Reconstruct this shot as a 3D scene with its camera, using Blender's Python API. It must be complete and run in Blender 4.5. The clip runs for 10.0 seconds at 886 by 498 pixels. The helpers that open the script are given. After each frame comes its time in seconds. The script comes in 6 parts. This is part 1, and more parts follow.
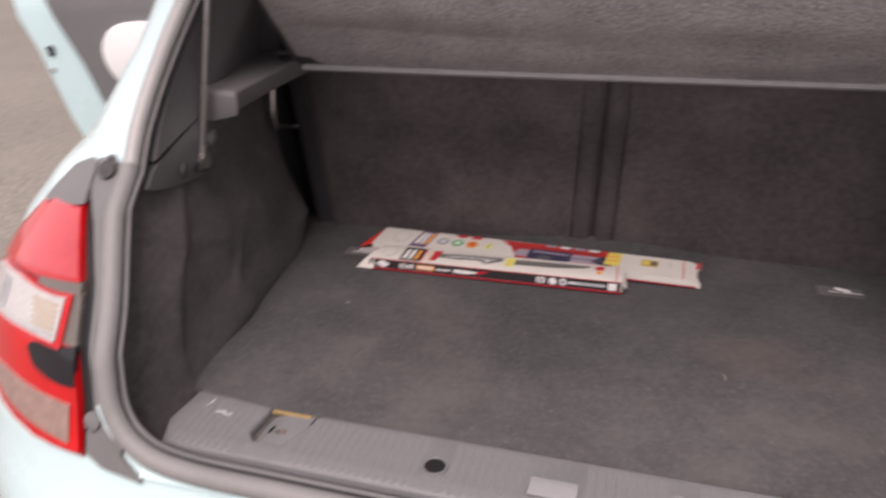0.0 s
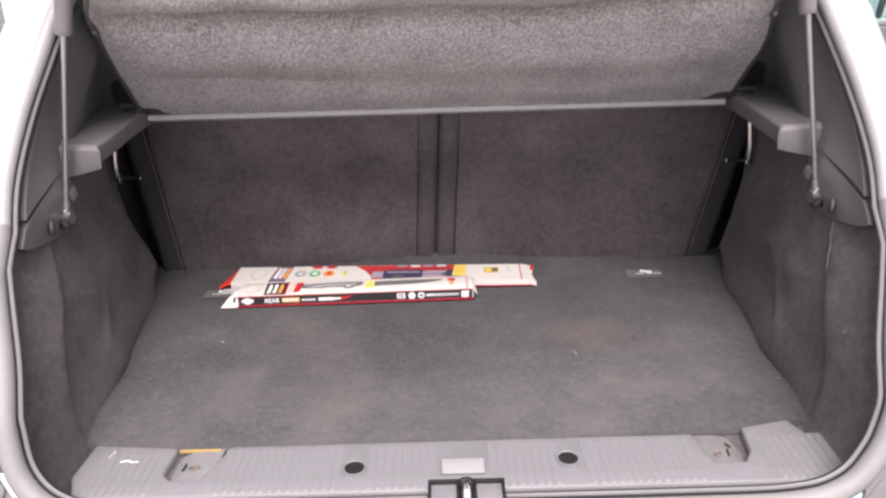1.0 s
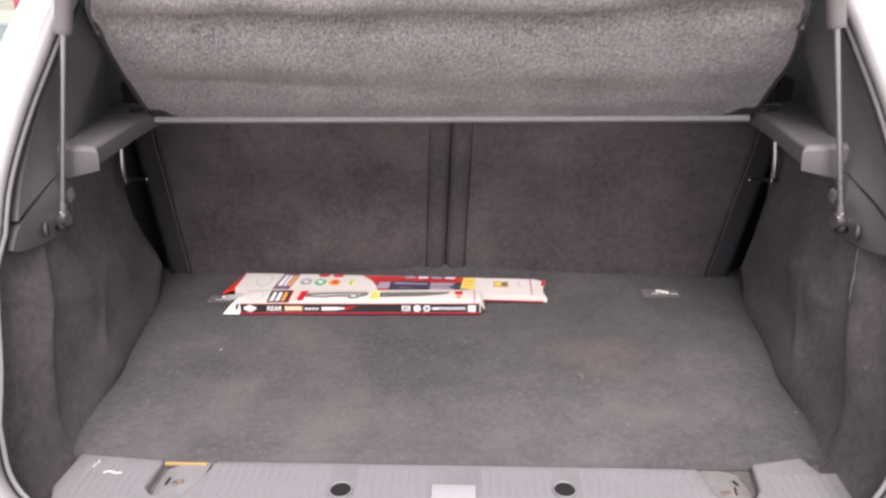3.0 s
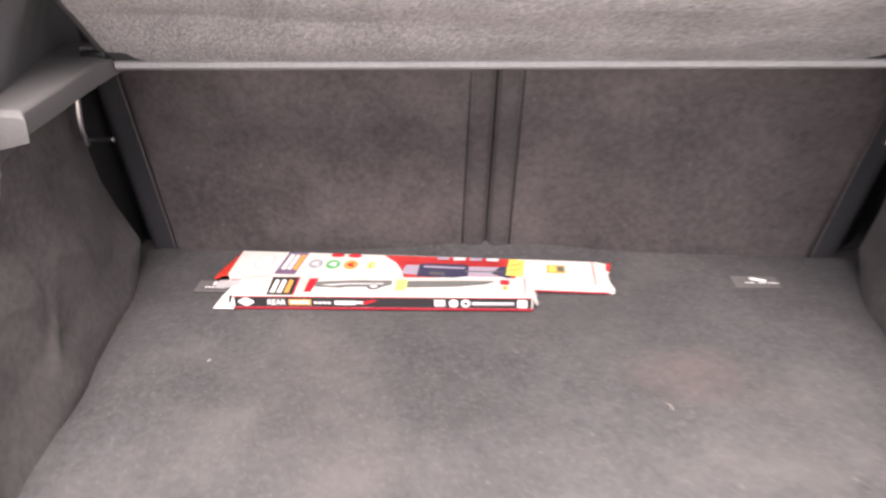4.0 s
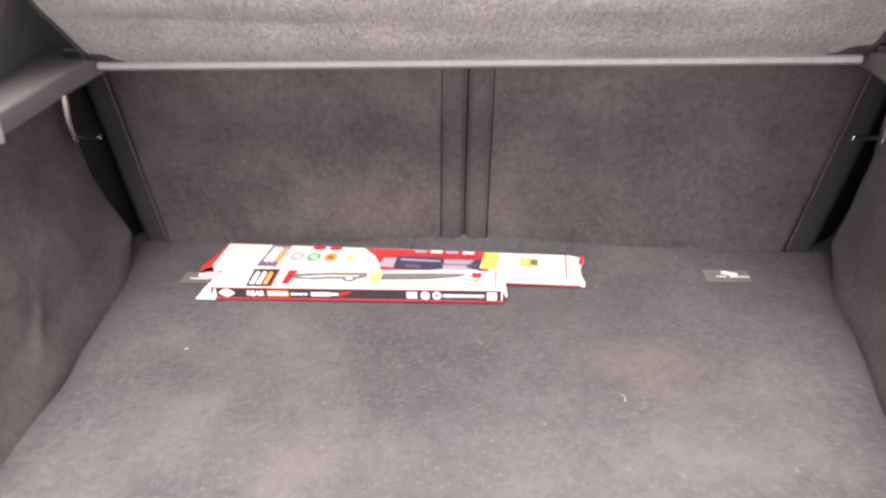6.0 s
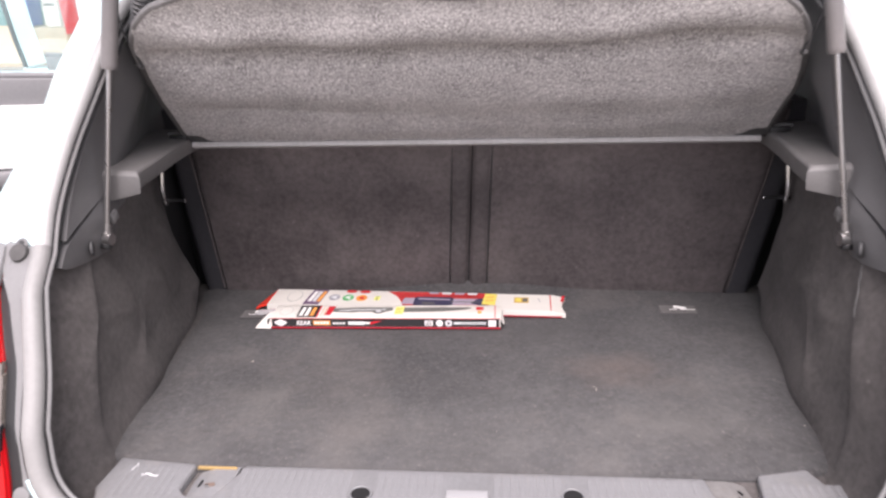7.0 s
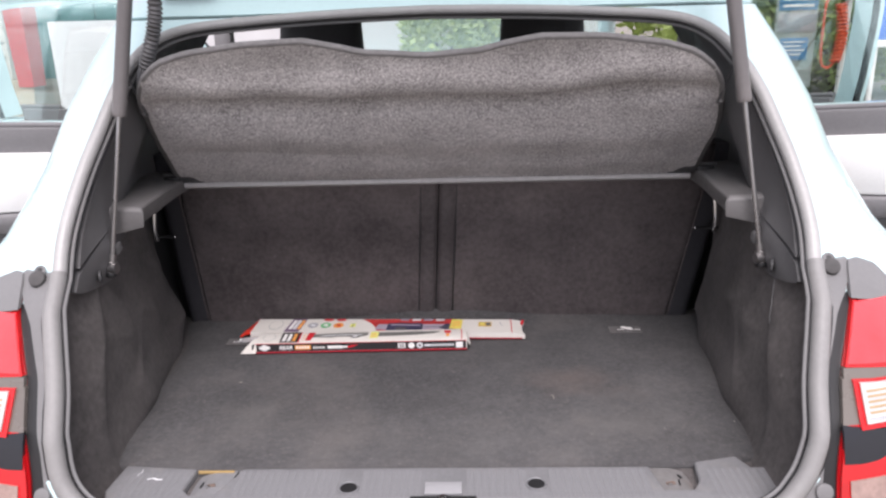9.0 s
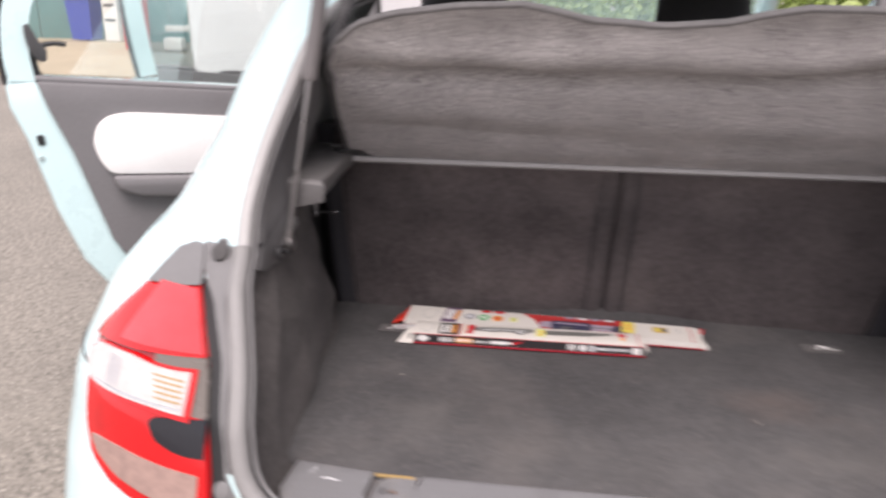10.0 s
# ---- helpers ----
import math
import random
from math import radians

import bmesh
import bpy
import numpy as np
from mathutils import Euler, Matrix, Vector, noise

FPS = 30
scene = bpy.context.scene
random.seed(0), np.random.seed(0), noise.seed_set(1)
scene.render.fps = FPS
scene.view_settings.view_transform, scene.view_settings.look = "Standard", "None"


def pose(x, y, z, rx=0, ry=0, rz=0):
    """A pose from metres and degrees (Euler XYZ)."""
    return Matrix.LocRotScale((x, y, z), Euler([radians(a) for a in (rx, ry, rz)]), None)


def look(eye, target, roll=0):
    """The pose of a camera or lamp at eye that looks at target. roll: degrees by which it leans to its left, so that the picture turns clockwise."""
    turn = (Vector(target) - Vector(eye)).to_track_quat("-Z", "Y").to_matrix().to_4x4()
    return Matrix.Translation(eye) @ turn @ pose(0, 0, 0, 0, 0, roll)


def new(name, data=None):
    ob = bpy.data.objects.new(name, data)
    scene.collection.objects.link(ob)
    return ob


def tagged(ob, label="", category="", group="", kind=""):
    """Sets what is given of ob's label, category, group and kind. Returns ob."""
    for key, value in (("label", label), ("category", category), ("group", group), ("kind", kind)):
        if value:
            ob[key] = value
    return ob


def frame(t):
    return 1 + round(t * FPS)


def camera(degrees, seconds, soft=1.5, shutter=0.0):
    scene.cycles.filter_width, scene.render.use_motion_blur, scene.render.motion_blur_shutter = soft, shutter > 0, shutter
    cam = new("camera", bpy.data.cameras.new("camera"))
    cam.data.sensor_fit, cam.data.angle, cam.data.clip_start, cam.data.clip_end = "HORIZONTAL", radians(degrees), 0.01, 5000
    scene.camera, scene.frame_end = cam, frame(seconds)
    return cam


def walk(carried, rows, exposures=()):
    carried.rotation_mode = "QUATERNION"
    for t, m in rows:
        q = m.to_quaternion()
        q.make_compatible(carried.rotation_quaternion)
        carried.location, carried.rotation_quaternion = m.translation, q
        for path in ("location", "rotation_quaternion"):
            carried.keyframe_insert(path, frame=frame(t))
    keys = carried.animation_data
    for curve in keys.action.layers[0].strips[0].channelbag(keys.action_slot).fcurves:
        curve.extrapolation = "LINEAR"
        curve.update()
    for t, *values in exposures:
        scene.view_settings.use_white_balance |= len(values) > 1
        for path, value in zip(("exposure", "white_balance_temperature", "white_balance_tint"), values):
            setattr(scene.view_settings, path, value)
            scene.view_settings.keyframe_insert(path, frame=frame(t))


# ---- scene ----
cam = camera(61.4, 10.0, soft=2.4, shutter=0.5)
PATH = [
    (0, (0.096, -0.402, 1.32), (-0.453, 1.32, 0.463), -1.9),
    (0.2, (0.066, -0.4, 1.32), (-0.325, 1.377, 0.49), -2.8),
    (0.5, (0.022, -0.424, 1.326), (-0.195, 1.389, 0.509), -2.8),
    (0.7, (0.003, -0.47, 1.336), (-0.068, 1.354, 0.518), -2.5),
    (1, (0.004, -0.521, 1.341), (-0.001, 1.322, 0.564), -1.7),
    (1.2, (0.018, -0.535, 1.34), (0.018, 1.32, 0.592), -1.2),
    (1.5, (0.033, -0.535, 1.349), (0.016, 1.325, 0.614), -0.5),
    (2, (0.045, -0.529, 1.349), (-0.02, 1.337, 0.632), -0.7),
    (2.5, (0.042, -0.521, 1.348), (-0.015, 1.347, 0.636), -0.6),
    (3.8, (0.033, -0.292, 1.313), (-0.106, 1.481, 0.398), -1.2),
    (4, (-0.007, -0.214, 1.31), (-0.133, 1.541, 0.359), -1.2),
    (4.2, (-0.052, -0.138, 1.309), (-0.117, 1.575, 0.282), -0.6),
    (4.5, (-0.077, -0.077, 1.29), (-0.088, 1.593, 0.19), -0.2),
    (5, (-0.086, -0.052, 1.295), (-0.067, 1.592, 0.157), 0.2),
    (5.2, (-0.082, -0.053, 1.297), (-0.052, 1.588, 0.154), 0.4),
    (6.3, (0.106, -0.325, 1.339), (-0.157, 1.45, 0.455), -2.7),
    (6.5, (0.093, -0.382, 1.347), (-0.148, 1.418, 0.511), -2.2),
    (6.8, (0.082, -0.469, 1.351), (-0.135, 1.376, 0.605), -2.0),
    (7, (0.072, -0.526, 1.358), (-0.115, 1.33, 0.637), -2.0),
    (7.2, (0.071, -0.578, 1.361), (-0.1, 1.293, 0.673), -2.1),
    (7.5, (0.061, -0.631, 1.37), (-0.064, 1.258, 0.725), -1.7),
    (8, (0.063, -0.658, 1.371), (-0.019, 1.246, 0.765), -1.5),
    (8.5, (0.063, -0.667, 1.369), (-0.004, 1.242, 0.773), -1.6),
    (9, (0.058, -0.67, 1.369), (-0.012, 1.238, 0.772), -1.6),
    (9.5, (0.006, -0.657, 1.364), (-0.074, 1.246, 0.754), -0.7),
    (9.7, (-0.029, -0.637, 1.36), (-0.16, 1.259, 0.738), -0.3),
    (9.9, (-0.076, -0.603, 1.349), (-0.321, 1.28, 0.722), -0.1),
    (10, (-0.132, -0.566, 1.351), (-0.397, 1.308, 0.705), 0.5),
]
EXPOSURES = [(0.0, 0.5, 7000, 25), (0.2, 1.15, 6800, 22), (0.5, 1.5, 6600, 21), (1.0, 1.4, 6650, 21), (1.5, 1.35, 6650, 21), (2.5, 1.3, 6650, 21), (3.8, 1.88, 6800, 22), (4.5, 2.28, 7050, 22), (5.2, 2.3, 7100, 22), (6.3, 2.1, 6700, 21), (6.5, 2.08, 6650, 21), (7.0, 1.5, 6600, 21), (7.5, 1.08, 6450, 19), (8.5, 0.97, 6430, 19), (9.5, 0.95, 6420, 19), (10.0, 0.92, 6750, 21)]
walk(cam, [(t, look(eye, target, roll)) for t, eye, target, roll in PATH], EXPOSURES)

# ---- light ----
world = bpy.data.worlds.new("overcast_sky")
scene.world = world
world.use_nodes = True
wn, wl = world.node_tree.nodes, world.node_tree.links
sky = wn.new("ShaderNodeTexSky")
sky.sky_type, sky.sun_disc = "NISHITA", False
sky.sun_elevation, sky.sun_rotation = radians(59), radians(175)
sky.dust_density, sky.air_density = 4.0, 1.0
wash = wn.new("ShaderNodeMixRGB")
wash.inputs["Fac"].default_value = 0.75
wash.inputs["Color2"].default_value = (9.0, 9.2, 9.4, 1)
wl.new(sky.outputs["Color"], wash.inputs["Color1"])
wl.new(wash.outputs["Color"], wn["Background"].inputs["Color"])
wn["Background"].inputs["Strength"].default_value = 0.085
sun = new("sun", bpy.data.lights.new("sun", "SUN"))
sun.data.energy, sun.data.angle, sun.data.color = 2.5, radians(36), (1.0, 0.97, 0.94)
sun.matrix_world = look((0, 0, 10), (-0.5, 5.4, 1.0))

# ---- helpers of this scene ----
def interp(x, xs, ys):
    return float(np.interp(x, xs, ys))


def smooth_line(points, per=6):
    """A Catmull-Rom line through the points."""
    p = [Vector(q) for q in points]
    p = [2 * p[0] - p[1]] + p + [2 * p[-1] - p[-2]]
    out = []
    for i in range(1, len(p) - 2):
        a, b, c, d = p[i - 1:i + 3]
        for k in range(per):
            t = k / per
            out.append(0.5 * (2 * b + (c - a) * t + (2 * a - 5 * b + 4 * c - d) * t * t + (3 * b - a - 3 * c + d) * t ** 3))
    out.append(p[-2])
    return out


def bm_grid(rows, close_u=False, close_v=False):
    bm = bmesh.new()
    v = [[bm.verts.new(p) for p in row] for row in rows]
    n, m = len(v), len(v[0])
    for i in range(n if close_u else n - 1):
        for j in range(m if close_v else m - 1):
            q = (v[i][j], v[i][(j + 1) % m], v[(i + 1) % n][(j + 1) % m], v[(i + 1) % n][j])
            if len(set(q)) == 4:
                bm.faces.new(q)
    return bm


def bm_slab(rows, off):
    """A grid with thickness: off is the vector, or a function of (i, j, point), to its back."""
    bm = bmesh.new()
    n, m = len(rows), len(rows[0])
    f = [[bm.verts.new(p) for p in row] for row in rows]
    b = [[bm.verts.new(Vector(rows[i][j]) + Vector(off(i, j, rows[i][j]) if callable(off) else off)) for j in range(m)] for i in range(n)]
    for i in range(n - 1):
        for j in range(m - 1):
            bm.faces.new((f[i][j], f[i][j + 1], f[i + 1][j + 1], f[i + 1][j]))
            bm.faces.new((b[i][j], b[i + 1][j], b[i + 1][j + 1], b[i][j + 1]))
    for i in range(n - 1):
        bm.faces.new((f[i][0], f[i + 1][0], b[i + 1][0], b[i][0]))
        bm.faces.new((f[i][-1], b[i][-1], b[i + 1][-1], f[i + 1][-1]))
    for j in range(m - 1):
        bm.faces.new((f[0][j], b[0][j], b[0][j + 1], f[0][j + 1]))
        bm.faces.new((f[-1][j], f[-1][j + 1], b[-1][j + 1], b[-1][j]))
    bmesh.ops.recalc_face_normals(bm, faces=bm.faces)
    return bm


def bm_tube(points, r, n=10, closed=False):
    """A round tube; r is a number or a function of the share of the way."""
    p = [Vector(q) for q in points]
    rows, last = [], None
    for i, q in enumerate(p):
        a = p[i - 1] if i or closed else q
        b = p[(i + 1) % len(p)] if i < len(p) - 1 or closed else q
        d = (b - a).normalized()
        if last is None:
            last = Vector((0, 0, 1)) if abs(d.z) < 0.9 else Vector((1, 0, 0))
        x = (last - d * last.dot(d)).normalized()
        y = d.cross(x)
        last = x
        s = r(i / max(1, len(p) - 1)) if callable(r) else r
        rows.append([q + (x * math.cos(2 * math.pi * k / n) + y * math.sin(2 * math.pi * k / n)) * s for k in range(n)])
    bm = bm_grid(rows, close_u=closed, close_v=True)
    if not closed:
        bm.verts.ensure_lookup_table()
        bm.faces.new([bm.verts[k] for k in range(n)][::-1])
        bm.faces.new([bm.verts[(len(p) - 1) * n + k] for k in range(n)])
    bmesh.ops.recalc_face_normals(bm, faces=bm.faces)
    return bm


def bm_prism(poly, depth, m=None, bevel=0.0, seg=2):
    """A polygon in the plane xy pushed along z by depth, turned by m."""
    bm = bmesh.new()
    lo = [bm.verts.new((x, y, 0)) for x, y in poly]
    hi = [bm.verts.new((x, y, depth)) for x, y in poly]
    bm.faces.new(lo[::-1]), bm.faces.new(hi)
    for i in range(len(poly)):
        j = (i + 1) % len(poly)
        bm.faces.new((lo[i], lo[j], hi[j], hi[i]))
    bmesh.ops.recalc_face_normals(bm, faces=bm.faces)
    if bevel:
        e = [e for e in bm.edges if len(e.link_faces) == 2 and e.calc_face_angle() > 0.6]
        bmesh.ops.bevel(bm, geom=e, offset=bevel, segments=seg, affect="EDGES", profile=0.5, clamp_overlap=True)
    if m is not None:
        bm.transform(m)
    return bm


def bm_box(c, s, bevel=0.0, m=None, seg=2):
    bm = bmesh.new()
    bmesh.ops.create_cube(bm, size=1, matrix=Matrix.Diagonal((*s, 1)))
    if bevel:
        bmesh.ops.bevel(bm, geom=bm.edges[:], offset=bevel, segments=seg, affect="EDGES", profile=0.5, clamp_overlap=True)
    bm.transform(Matrix.Translation(c) @ (m if m is not None else Matrix()))
    return bm


def bm_disc(c, r, h, n=20, m=None, bevel=0.0, ry=None):
    poly = [(r * math.cos(2 * math.pi * k / n), (ry or r) * math.sin(2 * math.pi * k / n)) for k in range(n)]
    return bm_prism(poly, h, Matrix.Translation(c) @ (m if m is not None else Matrix()), bevel)


def bm_join(*parts):
    bm = bmesh.new()
    for b in parts:
        me = bpy.data.meshes.new("piece")
        b.to_mesh(me)
        b.free()
        bm.from_mesh(me)
        bpy.data.meshes.remove(me)
    return bm


def part(name, bm, material, parent=None, label="", angle=40):
    me = bpy.data.meshes.new(name)
    bm.to_mesh(me)
    bm.free()
    me.materials.append(material)
    me.shade_smooth()
    me.set_sharp_from_angle(angle=radians(angle))
    ob = new(name, me)
    if parent is not None:
        ob.parent = parent
        ob.matrix_parent_inverse = Matrix.Translation(-parent.location)
    if label:
        ob["label"] = label
    return ob


def empty(name, place, label, category, group=""):
    ob = new(name)
    ob.location = place
    ob.empty_display_size = 0.1
    return tagged(ob, label, category, group)


def shared(name, me, m, parent):
    """A further piece on a mesh that is there already."""
    ob = new(name, me)
    ob.parent = parent
    ob.matrix_parent_inverse = Matrix.Translation(-parent.location)
    ob.matrix_basis = m
    return ob


# ---- materials ----
def material(name, color, rough=0.6, metal=0.0, vary=0.1, scale=8.0, fine=150.0, fine_amount=0.1, bump=0.1, bump_scale=400.0, sheen=0.0, coat=0.0, stain=None, stain_scale=3.0, stain_amount=0.4, spec=0.5, flecks=0.0, fleck_color=(0.5, 0.5, 0.5), fleck_scale=500.0, bump_dist=0.001, fleck_from=0.62, stain_from=0.52, stain_width=0.18, lint=0.0, patch=None):
    """A surface with broad and fine variation of its colour and roughness and a fine relief."""
    mat = bpy.data.materials.new(name)
    mat.use_nodes = True
    nt = mat.node_tree
    b = nt.nodes["Principled BSDF"]
    co = nt.nodes.new("ShaderNodeTexCoord").outputs["Object"]

    def noise_node(s, detail=4.0, roughness=0.6):
        n = nt.nodes.new("ShaderNodeTexNoise")
        n.inputs["Scale"].default_value, n.inputs["Detail"].default_value, n.inputs["Roughness"].default_value = s, detail, roughness
        nt.links.new(co, n.inputs["Vector"])
        return n.outputs["Fac"]

    def ramp(fac, lo, hi, a, c):
        r = nt.nodes.new("ShaderNodeMapRange")
        r.inputs["From Min"].default_value, r.inputs["From Max"].default_value = lo, hi
        r.inputs["To Min"].default_value, r.inputs["To Max"].default_value = a, c
        nt.links.new(fac, r.inputs["Value"])
        return r.outputs["Result"]

    def mix(fac, a, c, mode="MIX"):
        n = nt.nodes.new("ShaderNodeMixRGB")
        n.blend_type = mode
        for key, value in (("Fac", fac), ("Color1", a), ("Color2", c)):
            if isinstance(value, bpy.types.NodeSocket):
                nt.links.new(value, n.inputs[key])
            elif isinstance(value, (int, float)):
                n.inputs[key].default_value = value
            else:
                n.inputs[key].default_value = (*value, 1)
        return n.outputs["Color"]

    dark = tuple(c * (1 - vary) for c in color)
    light = tuple(min(1, c * (1 + vary)) for c in color)
    col = mix(ramp(noise_node(scale), 0.3, 0.7, 0, 1), dark, light)
    if fine_amount:
        col = mix(ramp(noise_node(fine, 3.0), 0.3, 0.7, 0, 1), mix(1.0, col, (1 - fine_amount,) * 3, "MULTIPLY"), mix(1.0, col, (1 + fine_amount,) * 3, "MULTIPLY"))
    if stain is not None:
        col = mix(ramp(noise_node(stain_scale, 6.0, 0.7), stain_from, stain_from + stain_width, 0, stain_amount), col, stain)
    if patch is not None:
        col = mix(ramp(noise_node(2.6, 5.0, 0.65), 0.52, 0.70, 0, 0.40), col, patch)
    if flecks:
        col = mix(ramp(noise_node(fleck_scale, 1.0, 0.5), fleck_from, fleck_from + 0.10, 0, flecks), col, fleck_color)
    if lint:
        col = mix(ramp(noise_node(95, 2.0, 0.5), 0.735, 0.76, 0, lint), col, (0.42, 0.40, 0.38))
    nt.links.new(col, b.inputs["Base Color"])
    nt.links.new(ramp(noise_node(scale * 2), 0.3, 0.7, max(0, rough - 0.07), min(1, rough + 0.07)), b.inputs["Roughness"])
    b.inputs["Metallic"].default_value = metal
    b.inputs["Specular IOR Level"].default_value = spec
    b.inputs["Sheen Weight"].default_value = sheen
    b.inputs["Sheen Roughness"].default_value = 0.6
    b.inputs["Coat Weight"].default_value = coat
    b.inputs["Coat Roughness"].default_value = 0.05
    if bump:
        n = nt.nodes.new("ShaderNodeBump")
        n.inputs["Strength"].default_value, n.inputs["Distance"].default_value = bump, bump_dist
        nt.links.new(noise_node(bump_scale, 3.0), n.inputs["Height"])
        nt.links.new(n.outputs["Normal"], b.inputs["Normal"])
    return mat


def add_spots(mat, spots):
    """Broad spots of colour with ragged edges: (x, y, z, half width, half depth, colour, strength)."""
    nt = mat.node_tree
    b = nt.nodes["Principled BSDF"]
    co = nt.nodes.new("ShaderNodeTexCoord").outputs["Object"]
    rag = nt.nodes.new("ShaderNodeTexNoise")
    rag.inputs["Scale"].default_value, rag.inputs["Detail"].default_value = 22.0, 6.0
    nt.links.new(co, rag.inputs["Vector"])
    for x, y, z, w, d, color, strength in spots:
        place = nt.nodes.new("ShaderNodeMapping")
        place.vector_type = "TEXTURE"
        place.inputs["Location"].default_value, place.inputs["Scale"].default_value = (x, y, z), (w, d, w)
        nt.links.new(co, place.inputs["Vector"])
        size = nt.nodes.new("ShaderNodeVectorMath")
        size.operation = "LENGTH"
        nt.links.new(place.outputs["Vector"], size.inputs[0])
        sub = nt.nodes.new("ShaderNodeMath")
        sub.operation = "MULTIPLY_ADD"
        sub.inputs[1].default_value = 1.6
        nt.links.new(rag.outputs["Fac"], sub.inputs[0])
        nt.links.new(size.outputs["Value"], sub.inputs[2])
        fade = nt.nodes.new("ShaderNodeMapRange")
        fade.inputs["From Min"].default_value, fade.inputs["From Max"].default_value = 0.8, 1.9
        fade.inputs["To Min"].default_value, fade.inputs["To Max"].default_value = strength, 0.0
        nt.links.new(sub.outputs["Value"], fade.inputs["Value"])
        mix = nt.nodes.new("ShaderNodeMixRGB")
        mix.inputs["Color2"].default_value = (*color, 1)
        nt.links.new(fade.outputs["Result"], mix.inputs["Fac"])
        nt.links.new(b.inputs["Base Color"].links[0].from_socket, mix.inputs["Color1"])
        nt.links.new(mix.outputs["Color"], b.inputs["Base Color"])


def glass_material(name, color, gloss=0.03):
    mat = bpy.data.materials.new(name)
    mat.use_nodes = True
    nt = mat.node_tree
    nt.nodes.remove(nt.nodes["Principled BSDF"])
    t, g, m = nt.nodes.new("ShaderNodeBsdfTransparent"), nt.nodes.new("ShaderNodeBsdfGlossy"), nt.nodes.new("ShaderNodeMixShader")
    w = nt.nodes.new("ShaderNodeLayerWeight")
    w.inputs["Blend"].default_value = 0.15
    f = nt.nodes.new("ShaderNodeMath")
    f.operation = "MULTIPLY_ADD"
    f.inputs[1].default_value, f.inputs[2].default_value = 0.35, gloss
    nt.links.new(w.outputs["Facing"], f.inputs[0])
    t.inputs["Color"].default_value = (*color, 1)
    g.inputs["Roughness"].default_value = 0.02
    nt.links.new(f.outputs["Value"], m.inputs["Fac"])
    nt.links.new(t.outputs["BSDF"], m.inputs[1])
    nt.links.new(g.outputs["BSDF"], m.inputs[2])
    nt.links.new(m.outputs["Shader"], nt.nodes["Material Output"].inputs["Surface"])
    return mat


PAINT = material("pale_blue_paint", (0.545, 0.725, 0.74), rough=0.3, vary=0.03, scale=3, fine_amount=0.02, bump=0.0, coat=0.6)
CARPET = material("charcoal_carpet", (0.0575, 0.0565, 0.0582), rough=0.95, vary=0.2, scale=5, fine=110, fine_amount=0.2, bump=0.8, bump_scale=330, sheen=0.08, stain=(0.133, 0.127, 0.124), stain_scale=6.0, stain_amount=0.32, stain_from=0.44, stain_width=0.30, patch=(0.138, 0.121, 0.112), spec=0.1, flecks=0.2, fleck_color=(0.15, 0.138, 0.13), fleck_scale=190, fleck_from=0.58, lint=0.10)
# a reddish-brown stain, three paler areas further back or front, a darker band by the cartons
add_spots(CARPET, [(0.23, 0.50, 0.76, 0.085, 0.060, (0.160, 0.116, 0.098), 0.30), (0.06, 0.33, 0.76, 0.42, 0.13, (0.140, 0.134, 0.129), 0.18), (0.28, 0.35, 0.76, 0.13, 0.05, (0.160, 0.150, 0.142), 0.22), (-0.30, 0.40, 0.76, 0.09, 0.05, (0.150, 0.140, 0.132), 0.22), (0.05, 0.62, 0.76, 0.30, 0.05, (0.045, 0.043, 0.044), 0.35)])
SEATBACK = material("seat_back_carpet", (0.079, 0.068, 0.069), rough=0.95, vary=0.26, scale=4.5, fine=110, fine_amount=0.22, bump=0.6, bump_scale=500, sheen=0.06, stain=(0.135, 0.117, 0.113), stain_scale=9.0, stain_amount=0.42, stain_from=0.42, stain_width=0.45, lint=0.10, spec=0.1)
SIDECARPET = material("side_trim_carpet", (0.076, 0.0695, 0.0682), rough=0.95, vary=0.24, scale=7, fine=100, fine_amount=0.24, bump=0.5, bump_scale=420, sheen=0.05, stain=(0.118, 0.106, 0.103), stain_scale=9.0, stain_amount=0.5, stain_from=0.42, stain_width=0.35, lint=0.12, spec=0.1)
FELT = material("shelf_felt", (0.34, 0.323, 0.323), rough=0.9, vary=0.20, scale=13, fine=260, fine_amount=0.45, bump=0.8, bump_scale=420, sheen=0.1, spec=0.2, fleck_from=0.56, flecks=0.75, fleck_color=(0.88, 0.85, 0.83), fleck_scale=620.0, bump_dist=0.0015)
LEDGE = material("grey_ledge_plastic", (0.125, 0.121, 0.121), rough=0.5, vary=0.08, scale=12, fine=300, fine_amount=0.08, bump=0.2, bump_scale=900)
TRIM = material("grey_trim_plastic", (0.099, 0.098, 0.101), rough=0.5, vary=0.06, scale=12, fine=300, fine_amount=0.08, bump=0.25, bump_scale=900, stain=(0.16, 0.155, 0.15), stain_scale=9, stain_amount=0.25)
DARKTRIM = material("dark_trim_plastic", (0.05, 0.05, 0.052), rough=0.6, vary=0.08, scale=10, fine=300, fine_amount=0.1, bump=0.25, bump_scale=900)
SILL = material("ribbed_sill_plastic", (0.182, 0.183, 0.19), rough=0.5, vary=0.08, scale=15, fine=200, fine_amount=0.08, bump=0.2, bump_scale=700, stain=(0.23, 0.22, 0.21), stain_scale=18, stain_amount=0.45)
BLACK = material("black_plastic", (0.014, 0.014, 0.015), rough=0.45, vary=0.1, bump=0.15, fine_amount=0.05)
